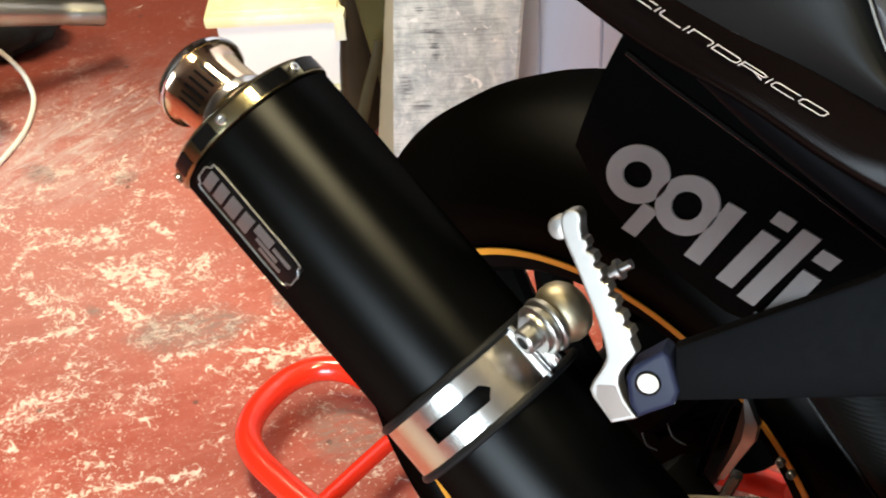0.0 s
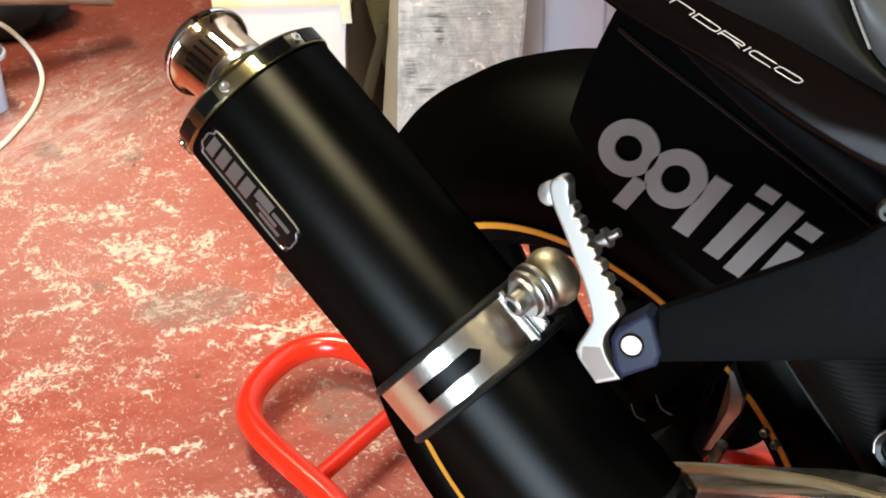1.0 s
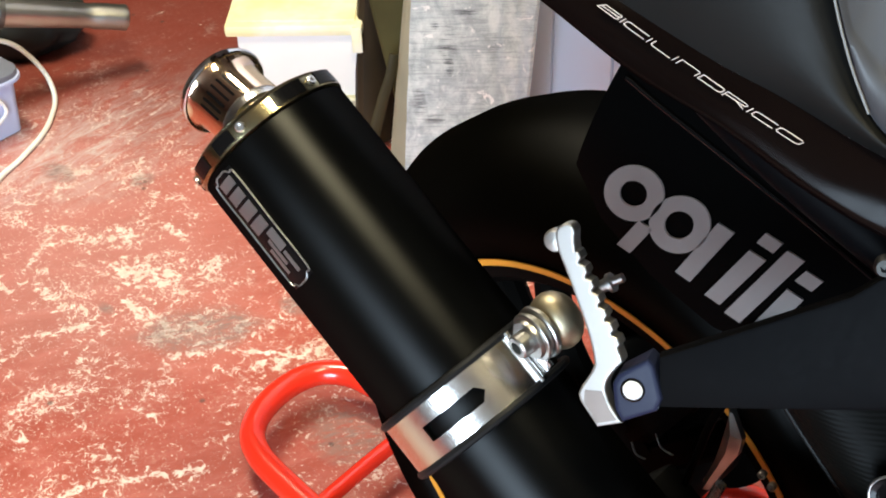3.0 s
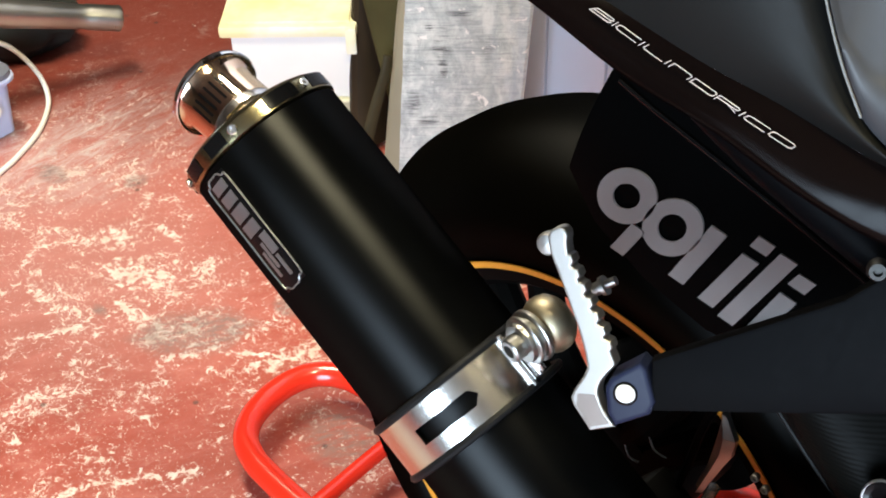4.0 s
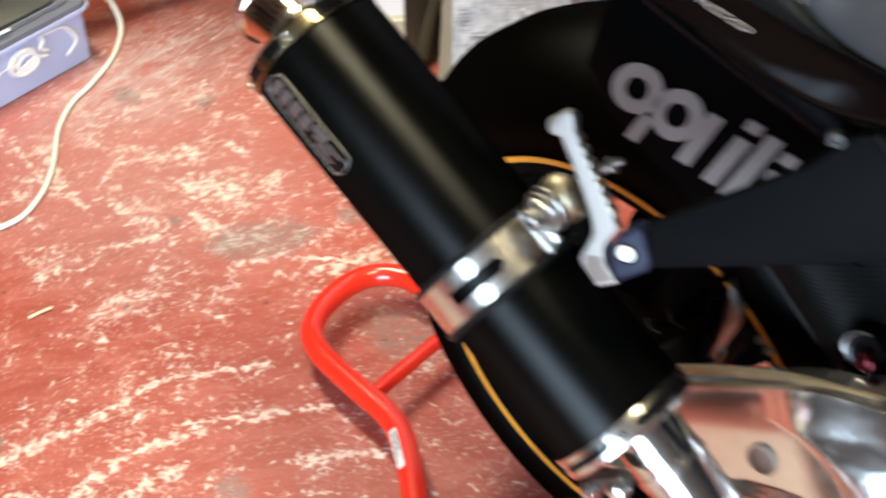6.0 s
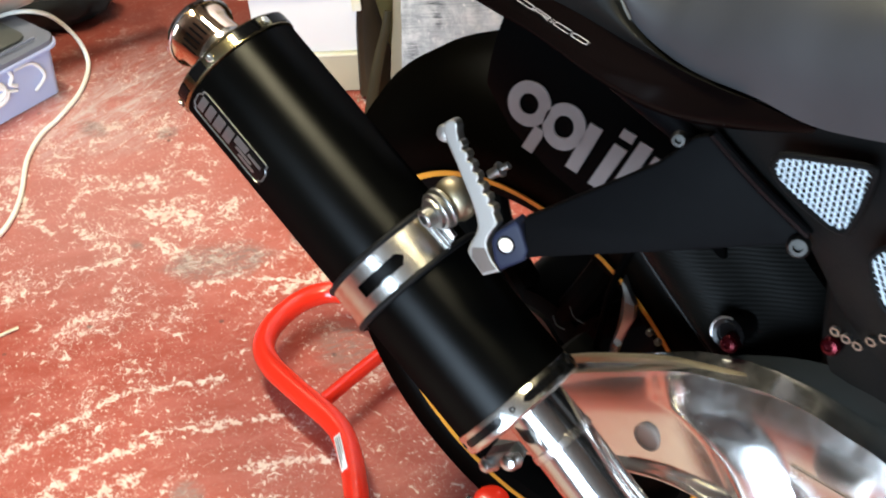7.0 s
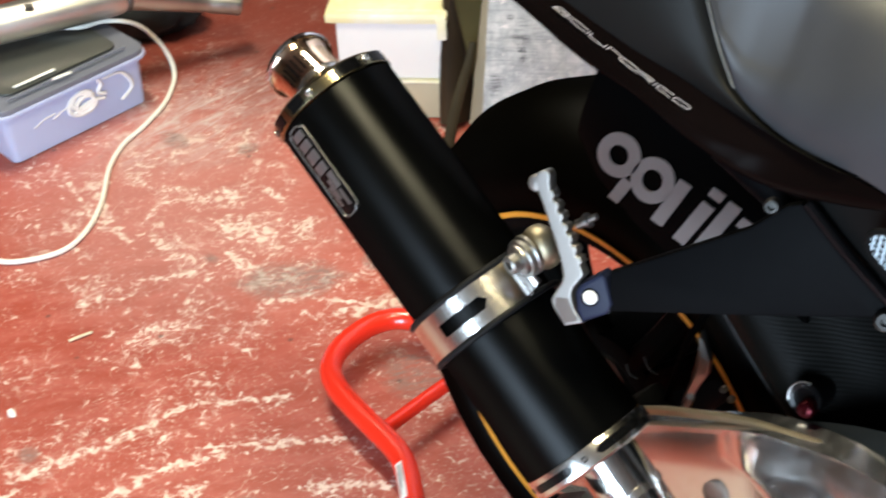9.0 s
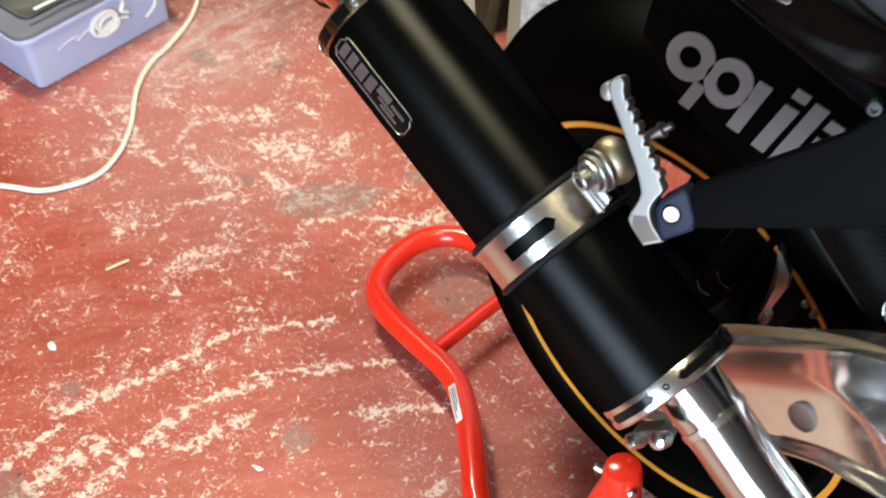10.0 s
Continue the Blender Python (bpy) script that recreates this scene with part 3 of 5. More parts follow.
def ceiling_lamp():
    t = thing("ceiling_lamp", (0.35, -0.45, 2.6), "white ceiling batten with two lit warm tubes", "lamp", "ceiling lamps")
    part("batten", block((0.35, -0.45, 2.55), (0.88, 0.26, 0.10), bevel=0.008), M_WHITE, t)
    glow = material("lit_tube", (1, 0.9, 0.7), 0.4)
    bsdf(glow).inputs["Emission Color"].default_value = (1.0, 0.89, 0.68, 1)
    bsdf(glow).inputs["Emission Strength"].default_value = 3.0
    for y in (-0.51, -0.39):
        part("tube", lathe((-0.06, y, 2.47), (1, 0, 0), [(0, 0.013), (0.82, 0.013)], 16), glow, t, "glowing warm white tube")
        for x in (-0.07, 0.77):
            part("tube_holder", block((x, y, 2.48), (0.025, 0.03, 0.06), bevel=0.003), M_WHITE, t)
    return t


lamp = ceiling_lamp()
# unseen copy that goes with the added second lamp
copy_thing(lamp, pose(-1.40, 0.12, 2.6))

# ---- the motorcycle ----
bike = thing("motorcycle", (0, 0, 0), "black sports motorcycle raised on a red paddock stand", "motorcycle")

# silencer: its axis runs up and back
S0 = Vector((-0.1397, -0.2717, 0.7771))
SD = Vector((-0.8164, -0.0277, 0.5768)).normalized()
E1 = Vector((0.504, -0.520, 0.689))
E1 = (E1 - SD * E1.dot(SD)).normalized()
E2 = SD.cross(E1)
SR = 0.0535


def on_can(s, angle, r):
    t = radians(angle)
    return S0 + SD * s + (E1 * math.cos(t) + E2 * math.sin(t)) * r


def can_patch(s0, s1, a0, a1, r, thick, ns=2, na=24, skip=None):
    """A curved sheet wrapped on the can, between two angles."""
    bm = bmesh.new()
    grid = [[bm.verts.new(on_can(s0 + (s1 - s0) * i / ns, a0 + (a1 - a0) * j / na, r)) for j in range(na + 1)] for i in range(ns + 1)]
    for i in range(ns):
        for j in range(na):
            s, a = s0 + (s1 - s0) * (i + 0.5) / ns, a0 + (a1 - a0) * (j + 0.5) / na
            if skip and skip(s, a):
                continue
            bm.faces.new((grid[i][j], grid[i + 1][j], grid[i + 1][j + 1], grid[i][j + 1]))
    loose = [v for v in bm.verts if not v.link_faces]
    bmesh.ops.delete(bm, geom=loose, context="VERTS")
    bmesh.ops.recalc_face_normals(bm, faces=bm.faces)
    f = bm.faces[0] if hasattr(bm.faces, "ensure_lookup_table") and not bm.faces.ensure_lookup_table() else None
    out = f.calc_center_median() - S0
    out = out - SD * out.dot(SD)
    if f.normal.dot(out) < 0:
        bmesh.ops.reverse_faces(bm, faces=bm.faces[:])
    bmesh.ops.solidify(bm, geom=bm.faces[:], thickness=thick)
    return bm


def ring_on_can(s, r, thick, n=72):
    prof = [(s + math.cos(t) * thick, r + math.sin(t) * thick) for t in [2 * math.pi * k / 8 for k in range(8)]]
    return lathe(S0, SD, prof, n, closed=True)


def build_silencer():
    body = part("silencer", lathe(S0, SD, [(-0.374, SR - 0.004), (-0.3735, SR), (-0.032, SR), (-0.0315, SR - 0.004)], 96), M_CAN, bike, "satin black round silencer with a chrome strap")
    # upper end cap with cut-outs, bolts and the outlet
    cap = lathe(S0, SD, [(-0.0315, SR - 0.001), (-0.030, SR + 0.0012), (-0.027, SR + 0.0015), (-0.0205, SR + 0.0012), (-0.0185, SR - 0.0004), (-0.0168, SR - 0.0030), (-0.0150, SR - 0.0075), (-0.0135, SR - 0.0140), (-0.0125, 0.024)], 96)
    part("end_cap", cap, worn("smoked_chrome", (0.30, 0.255, 0.15), 0.20, 1.0, 0.0, 0.1, 30, 0.02, 0.05), body, "polished end cap")
    for a0, a1 in ((14, 38), (-36, -20), (-66, -48), (52, 74), (-110, -90), (100, 130), (160, 190)):
        part("cap_slot", can_patch(-0.0290, -0.0198, a0, a1, SR + 0.0020, 0.0006, 2, 10), M_GLOSS, body, "black cut-out")
    for a in (-12, 46, -78, 110, 170, 230):
        c = on_can(-0.0245, a, SR + 0.001)
        part("rivet", hexagon(c, c - (S0 + SD * -0.0245), 0.0033, 0.0024), M_STEEL, body)
    out_ax = (SD - E1 * 0.49 - E2 * 0.15).normalized()
    base = S0 + SD * 0.0187 - E1 * 0.0144 - E2 * 0.0070 - out_ax * 0.0370
    pipe = lathe(base, out_ax, [(-0.004, 0.0252), (0.022, 0.0252), (0.029, 0.0258), (0.0335, 0.0274), (0.0360, 0.0296), (0.0368, 0.0296), (0.0350, 0.0262), (0.028, 0.0240), (0.0, 0.0236)], 72)
    # copper base colour paints in the outlet's warm reflections
    outlet = part("outlet_pipe", pipe, worn("copper_cast_steel", (0.80, 0.58, 0.42), 0.13, 1.0, 0.0, 0.12, 40, 0.02, 0.05), body, "steel outlet with painted-in copper reflections and a rolled lip")
    part("outlet_lip", lathe(base, out_ax, [(0.0348, 0.0290), (0.0345, 0.0302), (0.0352, 0.0312), (0.0370, 0.0317), (0.0388, 0.0312), (0.0396, 0.0300), (0.0394, 0.0284), (0.0376, 0.0276)], 72, closed=True), M_CHROME, outlet, "rolled chrome lip")
    part("outlet_root", lathe(base, out_ax, [(-0.006, 0.0262), (-0.001, 0.0260), (0.0010, 0.0256), (0.0020, 0.0251)], 64), M_STEEL, outlet, "weld ring at the foot of the outlet")
    # dark strips paint reflected streaks along the pipe
    for a in (196, 207, 218, 229, 240, 251, 262):
        part("outlet_streak", lathe(base, out_ax, [(0.006, 0.02535), (0.0255, 0.02550)], 3, start=a, sweep=4.0), M_GLOSS, outlet, "dark strip painting a reflected streak")
    # badge: a black plate with a bright rim and plain silver shapes
    badge_metal = worn("badge_silver", (0.22, 0.22, 0.22), 0.35, 0.8, 0.0, 0.1, 60, 0.0, 0.05)
    s0, s1, a0, a1 = -0.1195, -0.0365, -59, -35
    badge = part("badge", can_patch(s0, s1, a0, a1, SR + 0.0009, 0.0008, 10, 8), M_GLOSS, body, "black badge with a silver rim")
    corner = []
    for sx, ax, ds, da in ((s0, a0, 0.006, 7), (s0, a1, 0.006, -7), (s1, a1, -0.006, -7), (s1, a0, -0.006, 7)):
        first, second = on_can(sx + ds, ax, SR + 0.0012), on_can(sx, ax + da, SR + 0.0012)
        corner += [first, second] if (sx, ax) in ((s0, a0), (s1, a1)) else [second, first]
    rim_path = []
    for i in range(8):
        p, q = corner[i], corner[(i + 1) % 8]
        rim_path += [p, p.lerp(q, 0.5)]
    part("badge_rim", tube(rim_path, 0.0006, 6, 4, closed=True), badge_metal, badge, "thin silver rim")
    for f0, f1, b0, b1 in ((0.05, 0.13, 0.2, 0.8), (0.16, 0.25, 0.2, 0.8), (0.28, 0.39, 0.2, 0.8), (0.42, 0.52, 0.2, 0.8), (0.55, 0.72, 0.15, 0.45), (0.60, 0.82, 0.5, 0.62), (0.66, 0.88, 0.68, 0.80), (0.74, 0.92, 0.28, 0.40)):
        bar = can_patch(s1 + (s0 - s1) * f1, s1 + (s0 - s1) * f0, a1 + (a0 - a1) * b1, a1 + (a0 - a1) * b0, SR + 0.0013, 0.0005, 3, 4)
        part("badge_mark", bar, badge_metal, badge, "silver bar")
    # strap with its slot, rubber edging and tab

    def slot(s, a):
        return abs(s + 0.2378) < 0.0054 and -40 < a < 6 - abs(s + 0.2378) * 900
    strap = part("strap", can_patch(-0.2555, -0.2190, -140, 40, SR + 0.0045, 0.0016, 48, 360, slot), M_STRAP, body, "bright steel mounting strap with a slot")
    part("rubber_edge", ring_on_can(-0.2190, SR + 0.0040, 0.0028), M_RUBBER, strap, "black rubber edging")
    part("rubber_edge", ring_on_can(-0.2560, SR + 0.0040, 0.0028), M_RUBBER, strap, "black rubber edging")
    tan = -E1 * math.sin(radians(40)) + E2 * math.cos(radians(40))
    rad = E1 * math.cos(radians(40)) + E2 * math.sin(radians(40))
    foot = on_can(-0.2195, 40, SR + 0.003)
    part("strap_tab", plate([(0, 0), (0.035, 0), (0.032, 0.013), (0.006, 0.016)], foot, -SD, rad, 0.0030, 0.0007), M_STEEL, strap, "folded end of the strap")
    part("strap_fold", tube([on_can(-0.2195, 37, SR + 0.0062), on_can(-0.2555, 37, SR + 0.0062)], 0.0022, 10, 2), M_STEEL, strap)
    # lower cap with windows, bolts and the inlet
    low = lathe(S0, SD, [(-0.3710, SR - 0.001), (-0.3712, SR + 0.0010), (-0.3722, SR + 0.0014), (-0.3860, SR + 0.0014), (-0.3875, SR + 0.0004), (-0.3885, SR - 0.003), (-0.3890, 0.028)], 96)
    part("inlet_cap", low, M_STRAP, body, "chrome inlet cap")
    for k in range(5):
        a0 = 5 + 72 * k

        def outside(s, a, a0=a0):
            return min(a - a0, a0 + 50 - a) < abs(s + 0.3790) / 0.0034 * 4.0
        part("cap_window", can_patch(-0.3824, -0.3756, a0, a0 + 50, SR + 0.0019, 0.0006, 14, 56, outside), M_GLOSS, body, "dark window with pointed ends")
        c = on_can(-0.3785, a0 - 11, SR + 0.0005)
        part("cap_screw", hexagon(c, c - (S0 + SD * -0.3785), 0.0026, 0.0016), M_BOLT, body, "small dark screw")


build_silencer()


def build_inlet():
    pts = [S0 + SD * -0.388 + E2 * 0.008, S0 + SD * -0.43 + E2 * 0.007, S0 + SD * -0.50 + E2 * 0.004, S0 + SD * -0.60 + E2 * 0.006, S0 + SD * -0.68 + E2 * 0.06 + Vector((0.02, 0, -0.03))]
    link_pipe = part("link_pipe", tube(pts, lambda t: 0.0265, 32, 12), M_PIPE, bike, "chrome exhaust link pipe")
    for s in (-0.424,):
        part("pipe_collar", lathe(S0 + E2 * 0.0073, SD, [(s - 0.004, 0.0260), (s - 0.003, 0.0278), (s + 0.003, 0.0278), (s + 0.004, 0.0260)], 40), M_STEEL, link_pipe, "slip joint collar")
    clamp = part("pipe_clamp", block((0.188, -0.296, 0.540), (0.034, 0.012, 0.014), (10, -42, 5), 0.003), M_DULL, link_pipe, "dull clamp lug")
    part("clamp_bolt", lathe((0.2000, -0.304, 0.548), (0.1, -0.9, 0.45), [(-0.006, 0.0072), (0.003, 0.0072), (0.0055, 0.006), (0.007, 0.003), (0.007, 0.0003)], 20), M_STEEL, clamp)
    part("clamp_bolt", lathe((0.1755, -0.304, 0.526), (-0.2, -0.9, 0.4), [(-0.006, 0.0066), (0.003, 0.0066), (0.0052, 0.0055), (0.0066, 0.003), (0.0066, 0.0003)], 20), M_STEEL, clamp)


build_inlet()


def build_mount():
    """The bolt, bobbin and spacers that carry the strap from the frame."""
    ax = Vector((0.10, 0.97, 0.10))
    y0 = Vector((0.1012, -0.2786, 0.7182)) + ax * 0.006
    mount = part("silencer_mount", lathe(y0, ax, [(0.0, 0.006), (0.0, 0.0118), (0.0015, 0.0125), (0.0028, 0.0125), (0.0030, 0.0146), (0.0036, 0.0153), (0.0056, 0.0153), (0.0060, 0.0146), (0.0060, 0.0134), (0.0082, 0.0134), (0.0082, 0.0156), (0.0090, 0.0164), (0.0112, 0.0164), (0.0122, 0.0155), (0.0124, 0.010), (0.034, 0.010)], 48), M_ZINC, bike, "stacked zinc washers on a bolt")
    part("spacer", lathe(y0 + ax.normalized() * 0.0122, ax, [(0.0, 0.010), (0.0008, 0.0128), (0.0035, 0.0156), (0.0080, 0.0176), (0.0125, 0.0178), (0.0165, 0.0165), (0.0200, 0.0135), (0.0220, 0.0095)], 40), M_BRASS, mount, "yellowed domed spacer")
    part("bolt", lathe(y0, -ax, [(-0.002, 0.0074), (0.0074, 0.0074), (0.0084, 0.0064), (0.0084, 0.0040), (0.0030, 0.0038), (0.0030, 0.0002)], 28), M_ZINC, mount, "bright socket-head bolt")


build_mount()

# pillion footpeg, folded up, and its bracket
PV = Vector((0.172, -0.269, 0.723))
PU, PR = Vector((-0.678, 0.095, 0.729)), Vector((0.691, 0.421, 0.588))


def build_peg():
    o = PV + PU.cross(PR).normalized() * 0.0
    nrm = Vector((0.25, -0.9, 0.35)).normalized()
    o = PV + nrm * 0.004
    shank = [(-10.6, 21.6), (-8.0, 29.4), (-5.4, 41.9), (-3.6, 56.4), (-1.9, 70.9), (-0.7, 84.2), (1.5, 92.0), (4.5, 96.2), (9.0, 96.8), (12.6, 95.2), (13.4, 91.2), (10.9, 87.0), (9.4, 83.0)]
    teeth = []
    for k in range(7):
        v, u = 81.5 - k * 8.4, 9.2 - 0.28 * k
        teeth += [(u - 0.4, v), (u + 0.9, v - 1.3), (u + 0.6, v - 5.0), (u - 1.5, v - 6.2), (u - 1.6, v - 7.4)]
    neck = [(5.6, 20.5), (4.6, 17.0), (-1.6, 14.3), (-7.0, 11.5), (-10.7, 7.7), (-12.3, 3.1), (-12.8, -4.0), (-11.2, -14.0)]
    toe = [(-26.0, -11.3), (-28.4, 5.0), (-27.7, 9.6), (-23.7, 12.9), (-18.5, 15.8), (-14.0, 18.6)]
    side = [(q.x, q.y) for q in smooth_path([(u, v, 0) for u, v in shank], 3)]
    throat = [(q.x, q.y) for q in smooth_path([(u, v, 0) for u, v in neck], 4)]
    outline = side + teeth + throat + toe
    pbm = plate([(u / 1000, v / 1000) for u, v in outline], o, PR, PU, 0.010, 0.0016, segments=3)
    peg = part("footpeg", pbm, M_PEG, bike, "cast alloy pillion footpeg folded up", 0)
    # flat of the foot, set back inside its raised rim
    pad = [(-24.6, -9.2), (-26.2, 4.4), (-22.5, 10.2), (-13.4, 6.0), (-14.4, -4.0), (-13.2, -11.2)]
    # brown base paints the floor's reflection on the flat
    part("peg_pad", plate([(u / 1000, v / 1000) for u, v in pad], o + nrm * 0.0003, PR, PU, 0.001), worn("floor_tinted_alloy", (0.20, 0.165, 0.145), 0.38, 1.0, 0.0, 0.1, 60, 0.05, 0.08), peg, "flat of the foot, brown with the floor's painted-in reflection")
    part("peg_knob", lathe(o + PR * -0.0015 + PU * 0.0905 - nrm * 0.014, nrm, [(0.0, 0.002), (0.001, 0.0050), (0.004, 0.0064), (0.009, 0.0066), (0.0115, 0.0054), (0.0125, 0.0005)], 24), M_PEG, peg)
    b = Vector((0.111, -0.206, 0.727))
    part("stop_bolt", lathe(b - PR * 0.012, PR, [(0, 0.0040), (0.009, 0.0040), (0.009, 0.0060), (0.0115, 0.0060), (0.0115, 0.0028), (0.0185, 0.0028), (0.019, 0.0002)], 16), M_ZINC, peg, "grey threaded stop bolt")


build_peg()


def build_bracket():
    a, c = Vector((0.179, -0.257, 0.745)), Vector((0.262, -0.194, 0.815))
    low = Vector((0.346, -0.180, 0.760))
    x = (low - Vector((0.192, -0.263, 0.716))).normalized()
    n = (c - PV).cross(low - PV).normalized()
    if n.y > 0:
        n = -n
    y = n.cross(x)
    o = Vector((0.192, -0.263, 0.716))

    def uv(p):
        q = Vector(p) - o
        return q.dot(x), q.dot(y)
    outline = [uv(p) for p in ((0.186, -0.260, 0.7175), (0.269, -0.222, 0.7405), (0.338, -0.184, 0.7595), (0.347, -0.180, 0.761), (0.348, -0.177, 0.768), (0.278, -0.186, 0.820), (0.270, -0.190, 0.817), (0.253, -0.205, 0.797), (0.180, -0.257, 0.746))]
    arm = part("peg_bracket", plate(outline, o + n * 0.004, x, y, 0.012, 0.0025), M_SATIN, bike, "satin black triangular footpeg bracket")
    block_mat = worn("blue_grey_alloy", (0.009, 0.012, 0.030), 0.42, 0.0, 0.0, 0.2, 50, 0.1, 0.1)
    knuckle = [(-0.0237, -0.0034), (-0.004, 0.0028), (-0.0003, 0.0099), (-0.0030, 0.0290), (-0.0060, 0.0325), (-0.0225, 0.0245), (-0.0265, 0.0190), (-0.0270, 0.0040)]
    part("peg_knuckle", plate(knuckle, o + n * 0.006, x, y, 0.020, 0.0032, segments=4), block_mat, arm, "blue-grey knuckle of the footpeg")
    part("pivot_pin", lathe(PV + n * 0.004 + x * 0.0026 + y * 0.0030, n, [(0, 0.0054), (0.0022, 0.0054), (0.0034, 0.0045), (0.0040, 0.0028), (0.0040, 0.0003)], 28), M_WHITE, arm, "white end of the pivot pin")
    part("pivot_ring", lathe(PV + n * 0.004 + x * 0.0026 + y * 0.0030, n, [(0, 0.0054), (0.0026, 0.0055), (0.0030, 0.0060), (0.0026, 0.0066), (0, 0.0066)], 28, closed=True), M_GLOSS, arm, "dark ring round the pin")
    for p, r in ((Vector((0.262, -0.194, 0.815)), 0.0056), (Vector((0.348, -0.180, 0.762)), 0.0078)):
        part("bracket_bolt", lathe(p + n * 0.002, n, [(0, r), (0.004, r), (0.007, r * 0.75), (0.0072, r * 0.4), (0.004, r * 0.36), (0.004, 0.0003)], 24), M_BOLT, arm, "grey socket bolt")
    part("bracket_lip", tube([Vector((0.281, -0.185, 0.822)) + n * 0.003, Vector((0.315, -0.181, 0.795)) + n * 0.003, Vector((0.352, -0.176, 0.770)) + n * 0.003], 0.0040, 10, 4), M_GLOSS, arm, "rolled black edge")


build_bracket()

# rear wheel
HUB = Vector((0, 0, 0.351))


def build_wheel():
    prof = [(-0.068, 0.222), (-0.0755, 0.2295), (-0.0808, 0.2425), (-0.0825, 0.2555), (-0.0788, 0.268), (-0.069, 0.283), (-0.052, 0.300), (-0.030, 0.316), (0, 0.3265),
            (0.035, 0.324), (0.062, 0.316), (0.082, 0.303), (0.092, 0.284), (0.094, 0.268), (0.088, 0.250), (0.078, 0.232), (0.068, 0.222), (0.05, 0.215), (-0.05, 0.215)]
    tyre = part("tyre", lathe(HUB, (0, 1, 0), prof, 128, closed=True), M_TYRE, bike, "wide black road tyre")
    rim = part("rim", lathe(HUB, (0, 1, 0), [(-0.072, 0.226), (-0.074, 0.221), (-0.070, 0.206), (-0.058, 0.196), (-0.03, 0.190), (0.03, 0.190), (0.058, 0.196), (0.070, 0.206), (0.074, 0.221), (0.072, 0.226), (0.06, 0.214), (-0.06, 0.214)], 128, closed=True), M_RIM, bike, "black alloy rim with orange tape")
    part("rim_tape", lathe(HUB, (0, 1, 0), [(-0.0752, 0.2195), (-0.0765, 0.2255), (-0.0755, 0.2260), (-0.0742, 0.2200)], 128, closed=True), M_TAPE, rim, "orange rim tape")
    for k in range(5):
        t = 2 * math.pi * k / 5 + 0.942
        out = Vector((math.cos(t), 0, math.sin(t)))
        side = Vector((-math.sin(t), 0, math.cos(t)))
        for e in (-1, 1):
            part("spoke", tube([HUB + out * 0.05 + side * 0.012 * e + Vector((0, -0.03, 0)), HUB + out * 0.13 + side * 0.020 * e + Vector((0, -0.035, 0)), HUB + out * 0.196 + side * 0.034 * e + Vector((0, -0.02, 0))], 0.016, 10, 5), M_RIM, rim)
    part("sprocket_carrier", lathe(HUB, (0, 1, 0), [(0.078, 0.02), (0.078, 0.098), (0.080, 0.102), (0.084, 0.102), (0.086, 0.098), (0.086, 0.02)], 60), M_RIM, rim, "dark sprocket carrier")
    part("hub", lathe(HUB, (0, 1, 0), [(-0.05, 0.03), (-0.045, 0.074), (0.060, 0.078), (0.07, 0.03)], 40), M_RIM, rim)
    disc = bmesh.new()
    rows = []
    n = 120
    for r0, y in ((0, -0.089), (0, -0.094)):
        outer = [disc.verts.new(HUB + Vector((math.cos(2 * math.pi * k / n), 0, math.sin(2 * math.pi * k / n))) * (0.110 + 0.0035 * math.sin(2 * math.pi * k / n * 12)) + Vector((0, y, 0))) for k in range(n)]
        inner = [disc.verts.new(HUB + Vector((math.cos(2 * math.pi * k / n), 0, math.sin(2 * math.pi * k / n))) * 0.075 + Vector((0, y, 0))) for k in range(n)]
        rows += [inner, outer]
    for p, q in ((rows[0], rows[1]), (rows[1], rows[3]), (rows[3], rows[2]), (rows[2], rows[0])):
        for k in range(n):
            disc.faces.new((p[k], p[(k + 1) % n], q[(k + 1) % n], q[k]))
    part("brake_disc", disc, M_BOLT, rim, "wavy-edged dark steel brake disc")
    for k in range(8):
        a = 2 * math.pi * (k + 0.4) / 8
        part("disc_button", lathe(HUB + Vector((math.cos(a) * 0.079, -0.094, math.sin(a) * 0.079)), (0, -1, 0), [(0, 0.0048), (0.002, 0.0048), (0.0026, 0.0040), (0.0026, 0.0003)], 14), M_STEEL, rim, "bright disc button")
    part("axle_nut", lathe(HUB + Vector((0, -0.12, 0)), (0, -1, 0), [(0, 0.016), (0.012, 0.016), (0.016, 0.013), (0.016, 0.008), (0.006, 0.008), (0.006, 0.0003)], 12), M_STEEL, bike, "steel axle nut")
    # brake caliper and its hose
    cal = part("brake_caliper", block((0.095, -0.105, 0.425), (0.05, 0.035, 0.075), (0, 35, 0), 0.008), M_MATT, bike, "black rear brake caliper")
    left = [(0.1345, 0.552), (0.1325, 0.530), (0.1300, 0.505), (0.1270, 0.485), (0.1200, 0.458)]
    mid = [(0.1360, 0.548), (0.1395, 0.527), (0.1385, 0.508), (0.1330, 0.487), (0.1240, 0.457)]
    right = [(0.1375, 0.545), (0.1480, 0.525), (0.1465, 0.508), (0.1385, 0.488), (0.1275, 0.456)]
    rows = [[Vector((a[0], -0.082, a[1])), Vector((b[0], -0.0885, b[1])), Vector((c[0], -0.085, c[1])), Vector((c[0], -0.080, c[1])), Vector((a[0], -0.078, a[1]))] for a, b, c in zip(left, mid, right)]
    stay = loft(rows, wrap=True)
    stay.verts.ensure_lookup_table()
    stay.faces.new([stay.verts[k] for k in range(5)])
    stay.faces.new([stay.verts[20 + k] for k in range(5)][::-1])
